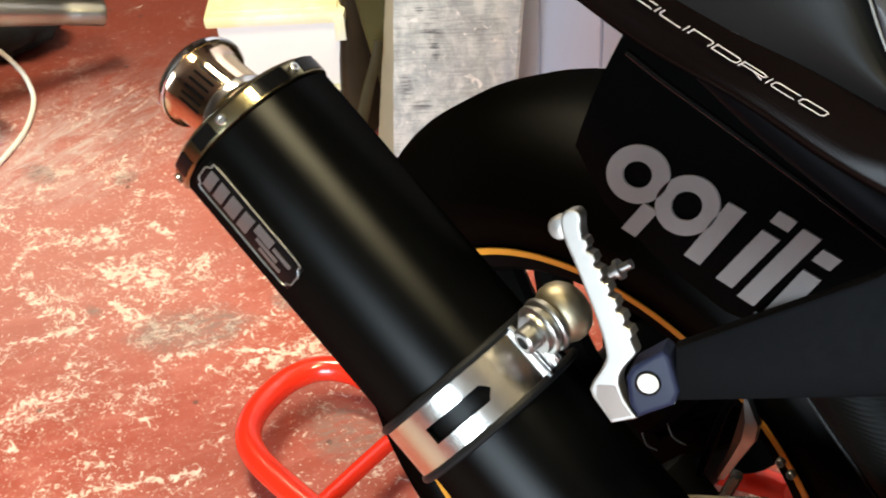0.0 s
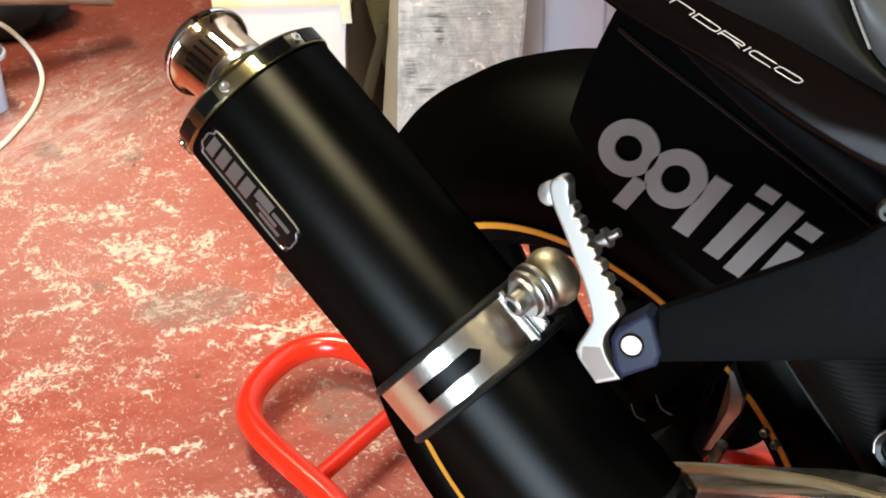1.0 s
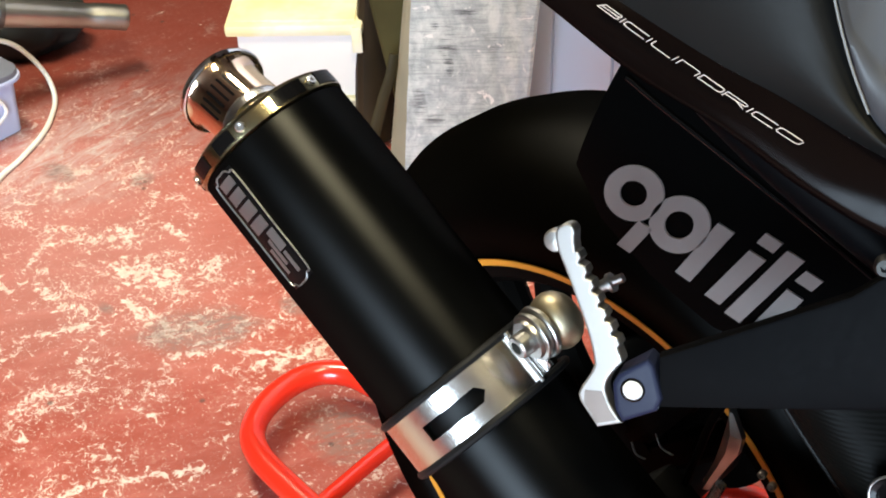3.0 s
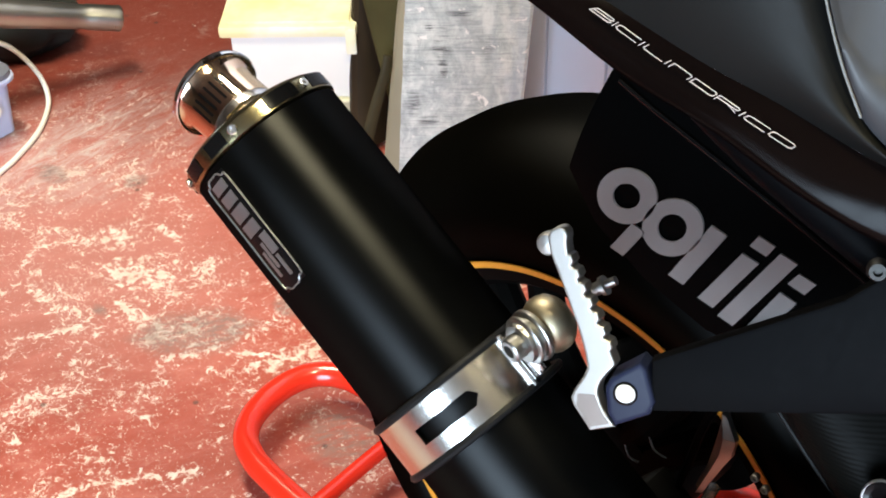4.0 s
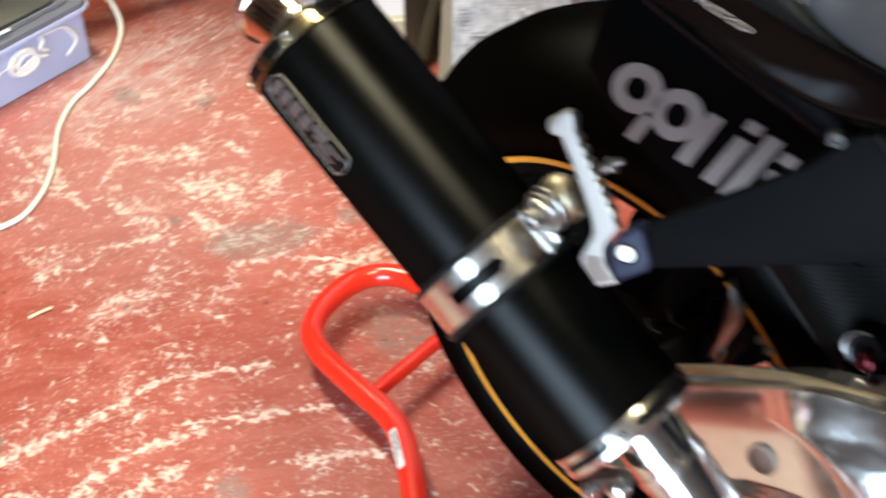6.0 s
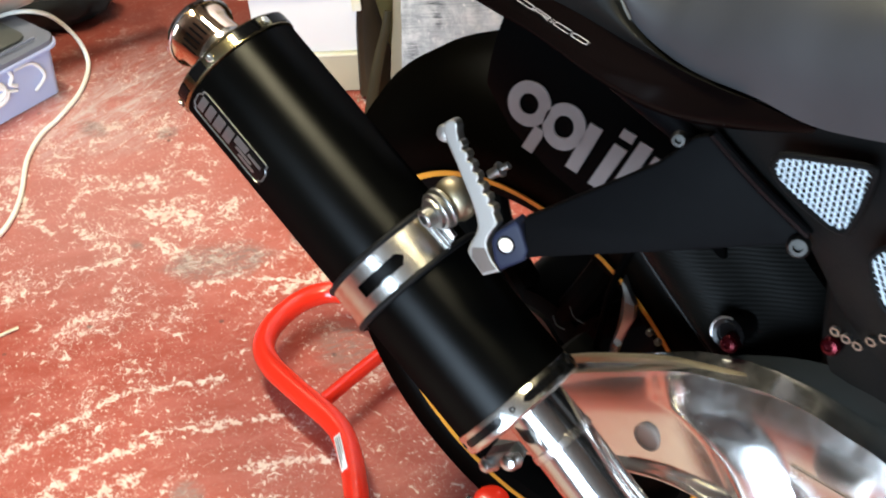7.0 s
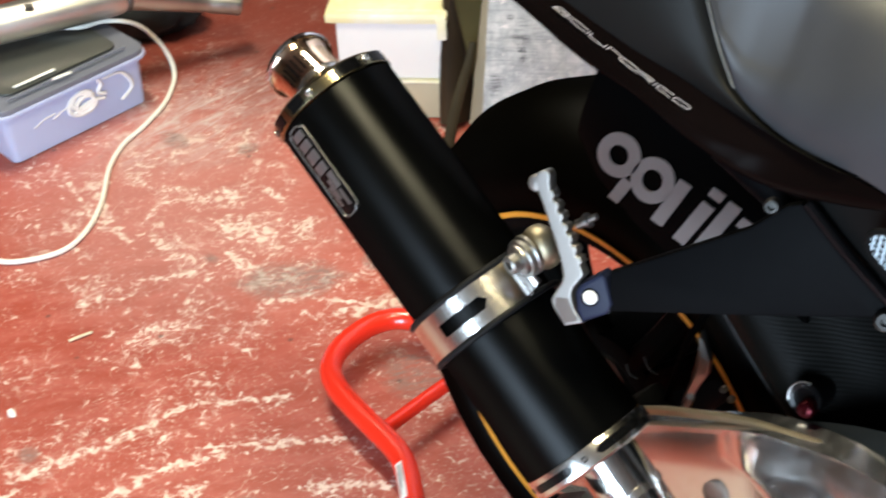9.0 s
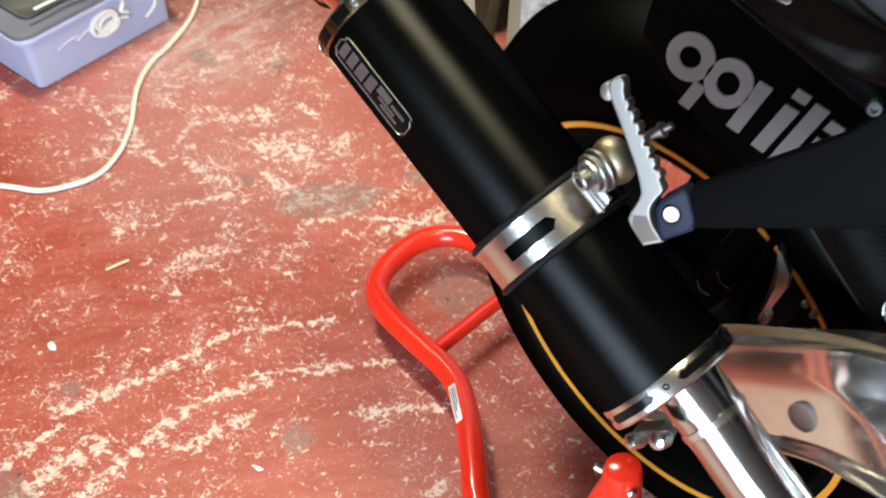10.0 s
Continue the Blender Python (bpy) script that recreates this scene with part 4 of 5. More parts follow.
    part("caliper_stay", stay, M_ZINC, cal, "polished caliper stay", 20)
    for c in ((0.172, -0.092, 0.514), (0.181, -0.092, 0.508)):
        part("pad_pin", hexagon(c, (0.2, -1, 0.3), 0.0032, 0.005), M_ZINC, cal, "bright pad pin")
    # thin arcs added in place of glints beside the disc
    for a, b, c in (((0.083, -0.096, 0.494), (0.090, -0.098, 0.486), (0.100, -0.096, 0.483)), ((0.062, -0.096, 0.470), (0.068, -0.098, 0.463), (0.076, -0.096, 0.461))):
        part("glint_arc", tube([a, b, c], 0.0008, 8, 5), M_BOLT, cal, "thin dark arc added for a glint")
    part("caliper_clip", tube([(0.150, -0.11, 0.50), (0.140, -0.115, 0.465), (0.118, -0.12, 0.44), (0.095, -0.12, 0.43)], 0.0045, 8, 6), M_STEEL, cal)
    part("brake_hose", tube([(0.110, -0.094, 0.450), (0.117, -0.092, 0.488), (0.127, -0.090, 0.541), (0.150, -0.080, 0.600), (0.200, -0.075, 0.650), (0.30, -0.08, 0.68)], 0.0034, 8, 8), M_PANEL, cal)
    part("banjo_bolt", hexagon((0.118, -0.125, 0.452), (0, -1, 0.2), 0.007, 0.008), M_STEEL, cal)
    part("banjo_bolt", hexagon((0.085, -0.125, 0.405), (0, -1, 0.2), 0.007, 0.008), M_STEEL, cal)


build_wheel()


def build_swingarm():
    """The polished gull arm, thick and pressed, from the axle forward."""
    stations = (0.07, 0.11, 0.16, 0.207, 0.26, 0.30, 0.334, 0.37, 0.40, 0.435, 0.50, 0.62)
    tops = (0.448, 0.480, 0.520, 0.552, 0.587, 0.603, 0.614, 0.618, 0.615, 0.609, 0.58, 0.52)
    lows = (0.372, 0.396, 0.425, 0.450, 0.475, 0.483, 0.486, 0.482, 0.474, 0.460, 0.43, 0.38)
    ridge = smooth_path([Vector((x, 0, z)) for x, z in zip(stations, tops)], 14)
    keel = smooth_path([Vector((x, 0, z)) for x, z in zip(stations, lows)], 14)
    rows = []
    for a, b in zip(ridge, keel):
        x = a.x
        row = [Vector((x, -0.140, a.z - 0.045)), Vector((x, -0.160, a.z - 0.020)), Vector((x, -0.168, a.z - 0.008)), Vector((x, -0.176, a.z - 0.001))]
        for k in range(41):
            v = 1.0 - 2.0 * k / 40
            crest = between(-v, (-1.0, -0.75, -0.35, -0.15, 0.2, 0.75, 1.0), (0.240, 0.247, 0.262, 0.290, 0.322, 0.352, 0.365))
            d = x - crest
            rise, fall = max(0.0, min(1.0, (d + 0.034) / 0.036)), max(0.0, min(1.0, d / 0.066))
            field = 0.36 + 0.62 * rise * rise * (3 - 2 * rise) - 0.60 * fall * fall * (3 - 2 * fall)
            rim = min(1.0, max(0.0, (abs(v) - 0.80) / 0.14))
            u = field + (0.86 - field) * rim - 0.5 * max(0.0, abs(v) - 0.93) / 0.07
            row.append(Vector((x, -0.168 - 0.024 * u + 0.012 * v + 0.016 * max(0.0, v) ** 2, a.z + (b.z - a.z) * (1 - v) / 2)))
        row += [Vector((x, -0.165, b.z - 0.004)), Vector((x, -0.140, b.z + 0.002))]
        rows.append(row)
    bm = loft(rows, wrap=True)
    bm.verts.ensure_lookup_table()
    bm.faces.new([bm.verts[k] for k in range(len(rows[0]))])
    arm = part("swingarm", bm, M_ARM, bike, "polished alloy gull-shaped swingarm", 50)
    hole = Vector((0.2375, -0.1818, 0.500))
    part("swingarm_plug", lathe(hole, (0, -1, 0.1), [(-0.006, 0.0125), (0.0016, 0.0125), (0.0022, 0.0110), (0.0008, 0.0100), (0.0008, 0.0003)], 32), M_BUNG, arm, "round dull bung")
    part("arm_bracket", plate([(0, 0), (0.05, 0.0), (0.046, -0.03), (0.012, -0.034), (0.002, -0.02)], (0.372, -0.196, 0.580), (0.95, 0, 0.0), (0, 0, 1), 0.004, 0.001), M_STEEL, arm, "bright bracket on the arm")
    flange = [Vector((0.12, -0.163, 0.497)), Vector((0.16, -0.165, 0.529)), Vector((0.207, -0.165, 0.558)), Vector((0.245, -0.165, 0.579)), Vector((0.281, -0.165, 0.593)), Vector((0.328, -0.163, 0.606)), Vector((0.376, -0.160, 0.606)), Vector((0.421, -0.155, 0.602)), Vector((0.50, -0.15, 0.57))]
    part("arm_flange", tube(flange, 0.0042, 10, 5), M_BRASS, arm, "dull weld flange along the top of the arm")


build_swingarm()


def build_mudguard():
    """Black side panel over the tyre, with plain silver shapes for its lettering."""
    y = -0.115
    rows = []
    low = [(0.004, 0.712), (0.028, 0.678), (0.072, 0.652), (0.125, 0.636), (0.190, 0.640), (0.250, 0.650)]
    line = [(0.045, 0.800), (0.072, 0.790), (0.110, 0.778), (0.150, 0.765), (0.190, 0.752), (0.235, 0.735)]
    top = [(0.040, 0.812), (0.078, 0.822), (0.118, 0.815), (0.158, 0.802), (0.198, 0.790), (0.240, 0.775)]
    for (x0, z0), (x1, z1) in zip(low, top):
        rows.append([Vector((x0 + (x1 - x0) * f, y + 0.006 * (2 * f - 1) ** 2, z0 + (z1 - z0) * f)) for f in [k / 8 for k in range(9)]])
    guard = part("mudguard", loft(rows, thick=0.004), M_PANEL, bike, "gloss black mudguard panel with silver shapes")
    part("mudguard_lip", tube([Vector((x, y - 0.0005, z - 0.001)) for x, z in line], 0.0014, 10, 6), M_GLOSS, guard, "rounded glossy edge of the panel")
    # silver shapes: rings and slanted bars on the sheet
    yy = y - 0.0015
    px, pz = Vector((1, 0, 0)), Vector((0, 0, 1))

    def ring(cx, cz, rx, rz, hole, lean):
        bm = bmesh.new()
        n = 40
        loops = []
        for k_y in (0.0, 0.0012):
            for s in (1.0, hole):
                loops.append([bm.verts.new((cx - 0.003 + rx * s * math.cos(t) + lean * rz * s * math.sin(t), yy + k_y, cz + 0.008 + rz * s * math.sin(t))) for t in [2 * math.pi * k / n for k in range(n)]])
        for p, q in ((loops[0], loops[1]), (loops[1], loops[3]), (loops[3], loops[2]), (loops[2], loops[0])):
            for k in range(n):
                bm.faces.new((p[k], p[(k + 1) % n], q[(k + 1) % n], q[k]))
        return bm

    def bar(x0, z0, x1, z1, w):
        return plate([(x0, z0), (x0 + w, z0 - 0.002), (x1 + w, z1 - 0.002), (x1, z1)], (-0.002, yy, 0.008), px, pz, 0.0012)
    for name, bm in (("silver_ring", ring(0.061, 0.709, 0.022, 0.024, 0.46, 0.35)), ("silver_ring", ring(0.098, 0.702, 0.021, 0.025, 0.48, 0.35)), ("silver_bar", bar(0.050, 0.662, 0.066, 0.690, 0.011)),
                     ("silver_bar", bar(0.098, 0.664, 0.125, 0.718, 0.012)), ("silver_bar", bar(0.122, 0.658, 0.149, 0.709, 0.012)), ("silver_bar", bar(0.153, 0.717, 0.158, 0.727, 0.012)),
                     ("silver_bar", bar(0.138, 0.652, 0.174, 0.722, 0.012)), ("silver_bar", bar(0.157, 0.650, 0.178, 0.694, 0.012)), ("silver_bar", bar(0.182, 0.703, 0.188, 0.714, 0.012))):
        part(name, bm, M_LOGO, guard, "flat silver decal shape")
    ridge = [(0.150, 0.655), (0.174, 0.627), (0.205, 0.596), (0.245, 0.560), (0.270, 0.538)]
    rows = []
    for q in smooth_path([Vector((a, 0, b)) for a, b in ridge], 6):
        rows.append([q + Vector((0.080 * g, -0.116 - 0.018 * math.sin(math.pi * min(1.0, g * 1.4)) + 0.045 * g ** 3, 0.065 * g)) for g in [k / 12 for k in range(13)]])
    hugger = part("carbon_cover", loft(rows, thick=0.003), M_HUGGER, guard, "dark ribbed carbon cover", 60)
    part("cover_edge", tube([Vector((a - 0.0005, -0.1165, b)) for a, b in ridge], 0.0016, 8, 6), M_GREY, hugger, "rounded edge of the cover")


build_mudguard()


# tail and seat
U_EDGE = [(-0.30, -0.285, 1.085), (-0.12, -0.282, 1.030), (0.05, -0.276, 0.975), (0.133, -0.270, 0.950), (0.192, -0.263, 0.932), (0.228, -0.257, 0.923), (0.268, -0.252, 0.912), (0.310, -0.249, 0.9060), (0.345, -0.249, 0.9055), (0.384, -0.247, 0.9020)]
L_EDGE = [(-0.32, -0.285, 1.060), (-0.15, -0.284, 1.010), (0.02, -0.283, 0.962), (0.102, -0.280, 0.941), (0.160, -0.275, 0.918), (0.205, -0.270, 0.906), (0.250, -0.266, 0.890), (0.290, -0.258, 0.879), (0.334, -0.252, 0.8845), (0.382, -0.247, 0.8985)]


def build_tail():
    up, lo = smooth_path(U_EDGE, 10), smooth_path(L_EDGE, 10)
    out = Vector((0.216, -0.920, 0.328))
    rows = []
    for i, (a, b) in enumerate(zip(up, lo)):
        row = []
        taper = min(1.0, (len(up) - 1 - i) / 24)
        for f in [k / 20 for k in range(21)]:
            crown = math.sin(math.pi / 2 * f / 0.84) if f < 0.84 else math.cos(math.pi / 2 * (f - 0.84) / 0.17)
            bulge = 0.0065 * crown * taper
            row.append(a.lerp(b, f) + out * bulge)
        for g in (1, 2, 3, 4):
            row.append(b + Vector((0, 0.012 * g, -0.010 * g + 0.0012 * g * g)) * taper + out * 0.001 * taper * (1 if g == 1 else 0))
        rows.append(row)
    tail = part("tail_fairing", loft(rows, thick=0.003), M_TAIL, bike, "gloss black tail fairing with a white word along it", 45)
    # word on the fairing
    start, end = Vector((0.1385, -0.2735, 0.9370)), Vector((0.2395, -0.260, 0.9072))
    u = (end - start).normalized()
    w = Vector((0.245, 0.376, 0.894))
    w = (w - u * w.dot(u)).normalized()
    nrm = u.cross(w)
    letters = {"B": [[(0, 0), (0.15, 1), (0.95, 1), (1, 0.75), (0.9, 0.52), (0.1, 0.5)], [(0.9, 0.52), (1, 0.25), (0.9, 0), (0, 0)]],
               "I": [[(0, 0), (0, 1)]],
               "C": [[(1, 1), (0.1, 1), (0, 0.8), (0, 0.2), (0.1, 0), (1, 0)]],
               "L": [[(0, 1), (0, 0.2), (0.1, 0), (1, 0)]],
               "N": [[(0, 0), (0, 1), (0.9, 1), (1, 0.8), (1, 0)]],
               "D": [[(0, 0), (0, 1), (0.9, 1), (1, 0.8), (1, 0.2), (0.9, 0), (0, 0)]],
               "R": [[(0, 0), (0, 1), (0.9, 1), (1, 0.8), (0.95, 0.5), (0, 0.45)], [(0.55, 0.45), (1, 0)]],
               "O": [[(0.1, 0), (0, 0.2), (0, 0.8), (0.1, 1), (0.9, 1), (1, 0.8), (1, 0.2), (0.9, 0), (0.1, 0)]]}
    bm = bmesh.new()
    at = (0.0, 12.6, 14.2, 27.4, 29.4, 41.4, 43.6, 55.0, 67.8, 80.6, 82.6, 95.0)
    wide = (11.0, 0, 11.4, 0, 10.4, 0, 9.8, 11.4, 10.6, 0, 10.6, 11.2)
    for ch, a0, wd in zip("BICILINDRICO", at, wide):
        for stroke in letters[ch]:
            pts = []
            for fx, fy in stroke:
                along = a0 + wd * fx + 1.7 * fy
                rise = between(along, (0, 12, 27, 41, 54, 67, 80, 94, 108), (6.5, 5.7, 4.5, 3.6, 2.9, 2.2, 1.6, 1.2, 1.0)) + 2.6 * fy
                pts.append(start + u * (along * 0.001) + w * (rise * 0.001) + nrm * 0.0068)
            for q0, q1 in zip(pts, pts[1:]):
                d = (q1 - q0).normalized()
                tube([q0 - d * 0.0002, q1 + d * 0.0002], 0.00025, 6, 1, bm=bm)
    part("word_decal", bm, M_TEXT, tail, "white slanted word", 0)
    part("red_flash", plate([(0, 0), (0.009, 0.0), (0.007, 0.0035), (-0.002, 0.0035)], Vector((0.1215, -0.2745, 0.9478)) + nrm * 0.004, u, w, 0.0008), M_REDBOLT, tail, "small red flash")
    # grey upper panel between the fairing and the seat
    s_pts = [(0.12, -0.20, 1.20), (0.16, -0.225, 1.13), (0.185, -0.236, 1.075), (0.212, -0.242, 1.015), (0.228, -0.246, 0.975), (0.243, -0.248, 0.948), (0.258, -0.250, 0.928), (0.285, -0.250, 0.910), (0.318, -0.250, 0.906)]
    u_pts = U_EDGE[:9]
    a, b = smooth_path(u_pts, 5), smooth_path(s_pts, 5)
    rows = [[p.lerp(q, f) + Vector((0.1, -0.35, 0.2)) * 0.012 * math.sin(math.pi * f) for f in [0.94 * k / 8 for k in range(9)]] for p, q in zip(a, b)]
    part("side_panel", loft([row + [q + Vector((0.004, 0.010, -0.002)) for q in row[::-1]] for row in rows], wrap=True), M_GREY, bike, "charcoal plastic panel under the seat", 50)
    return s_pts


build_tail()


def build_seat():
    seam = [(0.10, -0.19, 1.26), (0.165, -0.225, 1.14), (0.190, -0.236, 1.080), (0.219, -0.244, 1.015), (0.236, -0.248, 0.975), (0.250, -0.250, 0.948), (0.263, -0.251, 0.9285), (0.284, -0.250, 0.9160), (0.311, -0.250, 0.9100), (0.347, -0.250, 0.9100), (0.386, -0.249, 0.9062), (0.45, -0.248, 0.918), (0.55, -0.245, 0.93)]
    line = smooth_path(seam, 10)
    rows = []
    for i, p in enumerate(line):
        f = i / (len(line) - 1)
        row = [p + Vector((0.0, 0.016, -0.008)), p + Vector((0, 0.001, -0.002))]
        steep = between(p.x, (0.245, 0.266, 0.292, 0.347, 0.392, 0.55), (0.0, 0.020, 0.040, 0.058, 0.070, 0.078))
        tuck = 0.006 + 0.014 * min(1.0, steep / 0.03)
        edge = p + Vector((0.3 * tuck, tuck, steep + 0.002))
        for g, pull in ((0.25, 0.2), (0.5, 0.42), (0.72, 0.66), (0.88, 0.84)):
            row.append(Vector((p.x + (edge.x - p.x) * pull, p.y + (edge.y - p.y) * pull * pull, p.z + (edge.z - p.z) * g)))
        start = row[-1]
        run = 0.06 * max(0.0, 1.0 - f)
        sharp = between(p.x, (0.26, 0.36), (16.0, 11.0))
        for k in range(1, 21):
            g = k / 20
            x, y = start.x + run * g, start.y * (1 - g)
            top = between(x, (0.10, 0.20, 0.30, 0.40, 0.70), (1.16, 1.045, 0.996, 0.982, 0.985)) + 0.014 * (1 - (y / 0.25) ** 2)
            row.append(Vector((x, y, start.z + (max(top, start.z + 0.01) - start.z) * (1 - (1 - g) ** sharp))))
        row += [Vector((q.x, -q.y, q.z)) for q in row[-2::-1]]
        rows.append(row)
    seat = part("seat", loft(rows), M_SEAT, bike, "dark vinyl seat with silver piping", 60)
    part("piping", tube([Vector(p) + Vector((0.0, -0.0015, 0.0)) for p in seam[:7]], 0.0006, 8, 5), M_PIPING, seat, "silver piping")
    # black tube laid in for the shade below the seat edge
    part("seat_gap_shade", tube([Vector(p) + Vector((-0.010, 0.014, -0.007)) for p in seam], lambda t: 0.0120 - 0.008 * min(1.0, 1.5 * t), 10, 5), M_RIM, seat, "black tube painting the shaded gap under the seat edge")


build_seat()


def build_frame():
    """Black frame and side covers below the seat, with two mesh windows."""
    rows = []
    top = [(0.235, -0.170, 0.840), (0.30, -0.180, 0.858), (0.37, -0.190, 0.872), (0.45, -0.195, 0.885), (0.56, -0.20, 0.90)]
    low = [(0.262, -0.160, 0.800), (0.335, -0.150, 0.742), (0.375, -0.150, 0.690), (0.45, -0.160, 0.655), (0.56, -0.17, 0.64)]
    for a, b in zip(smooth_path(top, 4), smooth_path(low, 4)):
        rows.append([a.lerp(b, k / 8) + Vector((0, -0.012 * math.sin(math.pi * k / 8), 0)) for k in range(9)])
    cover = part("side_cover", loft(rows, thick=0.004), M_MATT, bike, "matt black side cover with two mesh windows", 50)
    for corners in (((0.339, 0.836), (0.345, 0.846), (0.369, 0.854), (0.399, 0.862), (0.4025, 0.855), (0.394, 0.817), (0.385, 0.810), (0.362, 0.817), (0.345, 0.826)),
                    ((0.4095, 0.798), (0.412, 0.807), (0.420, 0.815), (0.446, 0.832), (0.480, 0.828), (0.476, 0.772), (0.430, 0.766), (0.416, 0.780))):
        corners = [(a, -0.206, b) for a, b in corners]
        pts = [Vector(c) for c in corners]
        o = pts[0]
        x = (pts[2] - pts[0]).normalized()
        nrm = (pts[2] - pts[0]).cross(pts[4] - pts[0]).normalized()
        if nrm.y > 0:
            nrm = -nrm
        y = nrm.cross(x)
        poly = [((p - o).dot(x), (p - o).dot(y)) for p in pts]
        back = part("window_back", plate(poly, o + nrm * 0.001, x, y, 0.002), M_GLOSS, cover, "black recess behind the mesh")
        bm = bmesh.new()
        step = 0.0042

        def inside(u, v):
            c = False
            for i in range(len(poly)):
                (x0, y0), (x1, y1) = poly[i], poly[i - 1]
                if (y0 > v) != (y1 > v) and u < (x1 - x0) * (v - y0) / (y1 - y0) + x0:
                    c = not c
            return c
        us, vs = [p[0] for p in poly], [p[1] for p in poly]
        for fam in (1, -1):
            for k in range(-60, 60):
                run = []
                for j in range(0, 121):
                    u = min(us) + (max(us) - min(us)) * j / 120
                    v = fam * 1.45 * (u - min(us)) + k * step * (1.0 if fam > 0 else 1.0) * 1.7
                    if min(vs) <= v <= max(vs) and inside(u, v):
                        run.append(o + x * u + y * v + nrm * (0.0022 if fam > 0 else 0.0028))
                if len(run) > 2:
                    tube([run[0], run[-1]], 0.00080 if fam > 0 else 0.00034, 5, 1, bm=bm)
        part("mesh_grille", bm, M_MESH, cover, "silver woven mesh")
        part("window_rim", tube([p + nrm * 0.002 for p in pts], 0.0022, 8, 5, closed=True), M_MATT, cover)
    # frame casting, rearset and red bolts
    cast = part("frame_casting", loft([[(0.338, -0.118, 0.735), (0.348, -0.128, 0.640), (0.352, -0.120, 0.575)], [(0.350, -0.135, 0.735), (0.365, -0.150, 0.650), (0.375, -0.140, 0.590)], [(0.42, -0.145, 0.740), (0.43, -0.155, 0.650), (0.44, -0.150, 0.590)], [(0.56, -0.15, 0.72), (0.56, -0.16, 0.65), (0.56, -0.15, 0.56)]], thick=0.008), M_MATT, bike, "matt black frame casting", 50)
    for c in ((0.285, -0.147, 0.6105), (0.372, -0.161, 0.6730)):
        part("red_bolt", lathe(c, (0.1, -1, 0.35), [(-0.006, 0.0070), (0.003, 0.0070), (0.0055, 0.0055), (0.006, 0.003), (0.0045, 0.0026), (0.0045, 0.0003)], 20), M_REDBOLT, cast, "red anodised bolt")
    boss_at, boss_ax = Vector((0.2785, -0.142, 0.6125)), Vector((0.1, -1, 0.35))
    boss = part("bolt_boss", lathe(boss_at, boss_ax, [(-0.060, 0.0110), (-0.010, 0.0130), (0.0, 0.0135), (0.0015, 0.0120), (0.0005, 0.0090), (-0.002, 0.0085), (-0.002, 0.0003)], 36), M_GLOSS, cast, "black boss round the bolt")
    part("boss_rim", lathe(boss_at, boss_ax, [(math.cos(t) * 0.0010, 0.0133 + math.sin(t) * 0.0010) for t in [2 * math.pi * k / 8 for k in range(8)]], 28, closed=True, start=-95, sweep=125), M_ZINC, boss, "bright arc along one side of the boss rim")
    for k in range(5):
        part("chain_link", lathe((0.377 + 0.0085 * k, -0.168, 0.694 + (0.0015, 0.000, -0.001, 0.008, 0.016)[k]), (0, -1, 0), [(0, 0.0036), (0.003, 0.0036), (0.003, 0.0022), (0, 0.0022)], 14, closed=True), M_ZINC, cast, "dull chain link")
    crown = [(0.262, 0.580), (0.300, 0.606), (0.340, 0.628), (0.385, 0.645), (0.440, 0.668), (0.52, 0.690)]
    skirt = [(0.262, 0.555), (0.300, 0.575), (0.340, 0.588), (0.385, 0.590), (0.440, 0.585), (0.52, 0.560)]
    tops, lows = smooth_path([Vector((a, 0, b)) for a, b in crown], 5), smooth_path([Vector((a, 0, b)) for a, b in skirt], 5)
    rows = [[a.lerp(b, k / 12) + Vector((0, -0.138 - 0.016 * math.sin(math.pi * (0.15 + 0.7 * k / 12)), 0)) for k in range(13)] for a, b in zip(tops, lows)]
    part("pivot_cover", loft(rows, thick=0.004), M_COVER, bike, "smooth dark olive cover over the arm pivot", 60)
    # inner dark structure that closes the view behind the covers
    part("under_tray", block((0.16, 0.0, 0.86), (0.34, 0.20, 0.05), (0, 12, 0), 0.02), M_MATT, bike, "black under-seat tray")
    part("subframe_rail", tube([(0.28, -0.165, 0.79), (0.17, -0.17, 0.835), (0.05, -0.17, 0.90), (-0.15, -0.16, 0.98)], 0.013, 14, 6), M_SATIN, bike, "black subframe rail")
    part("engine_block", block((0.50, 0.0, 0.52), (0.30, 0.22, 0.36), (0, 0, 0), 0.03), M_MATT, bike, "black engine casing")
    part("front_body", block((0.85, 0.0, 0.72), (0.60, 0.26, 0.40), (0, 0, 0), 0.06), M_GLOSS, bike, "black forward bodywork")


build_frame()


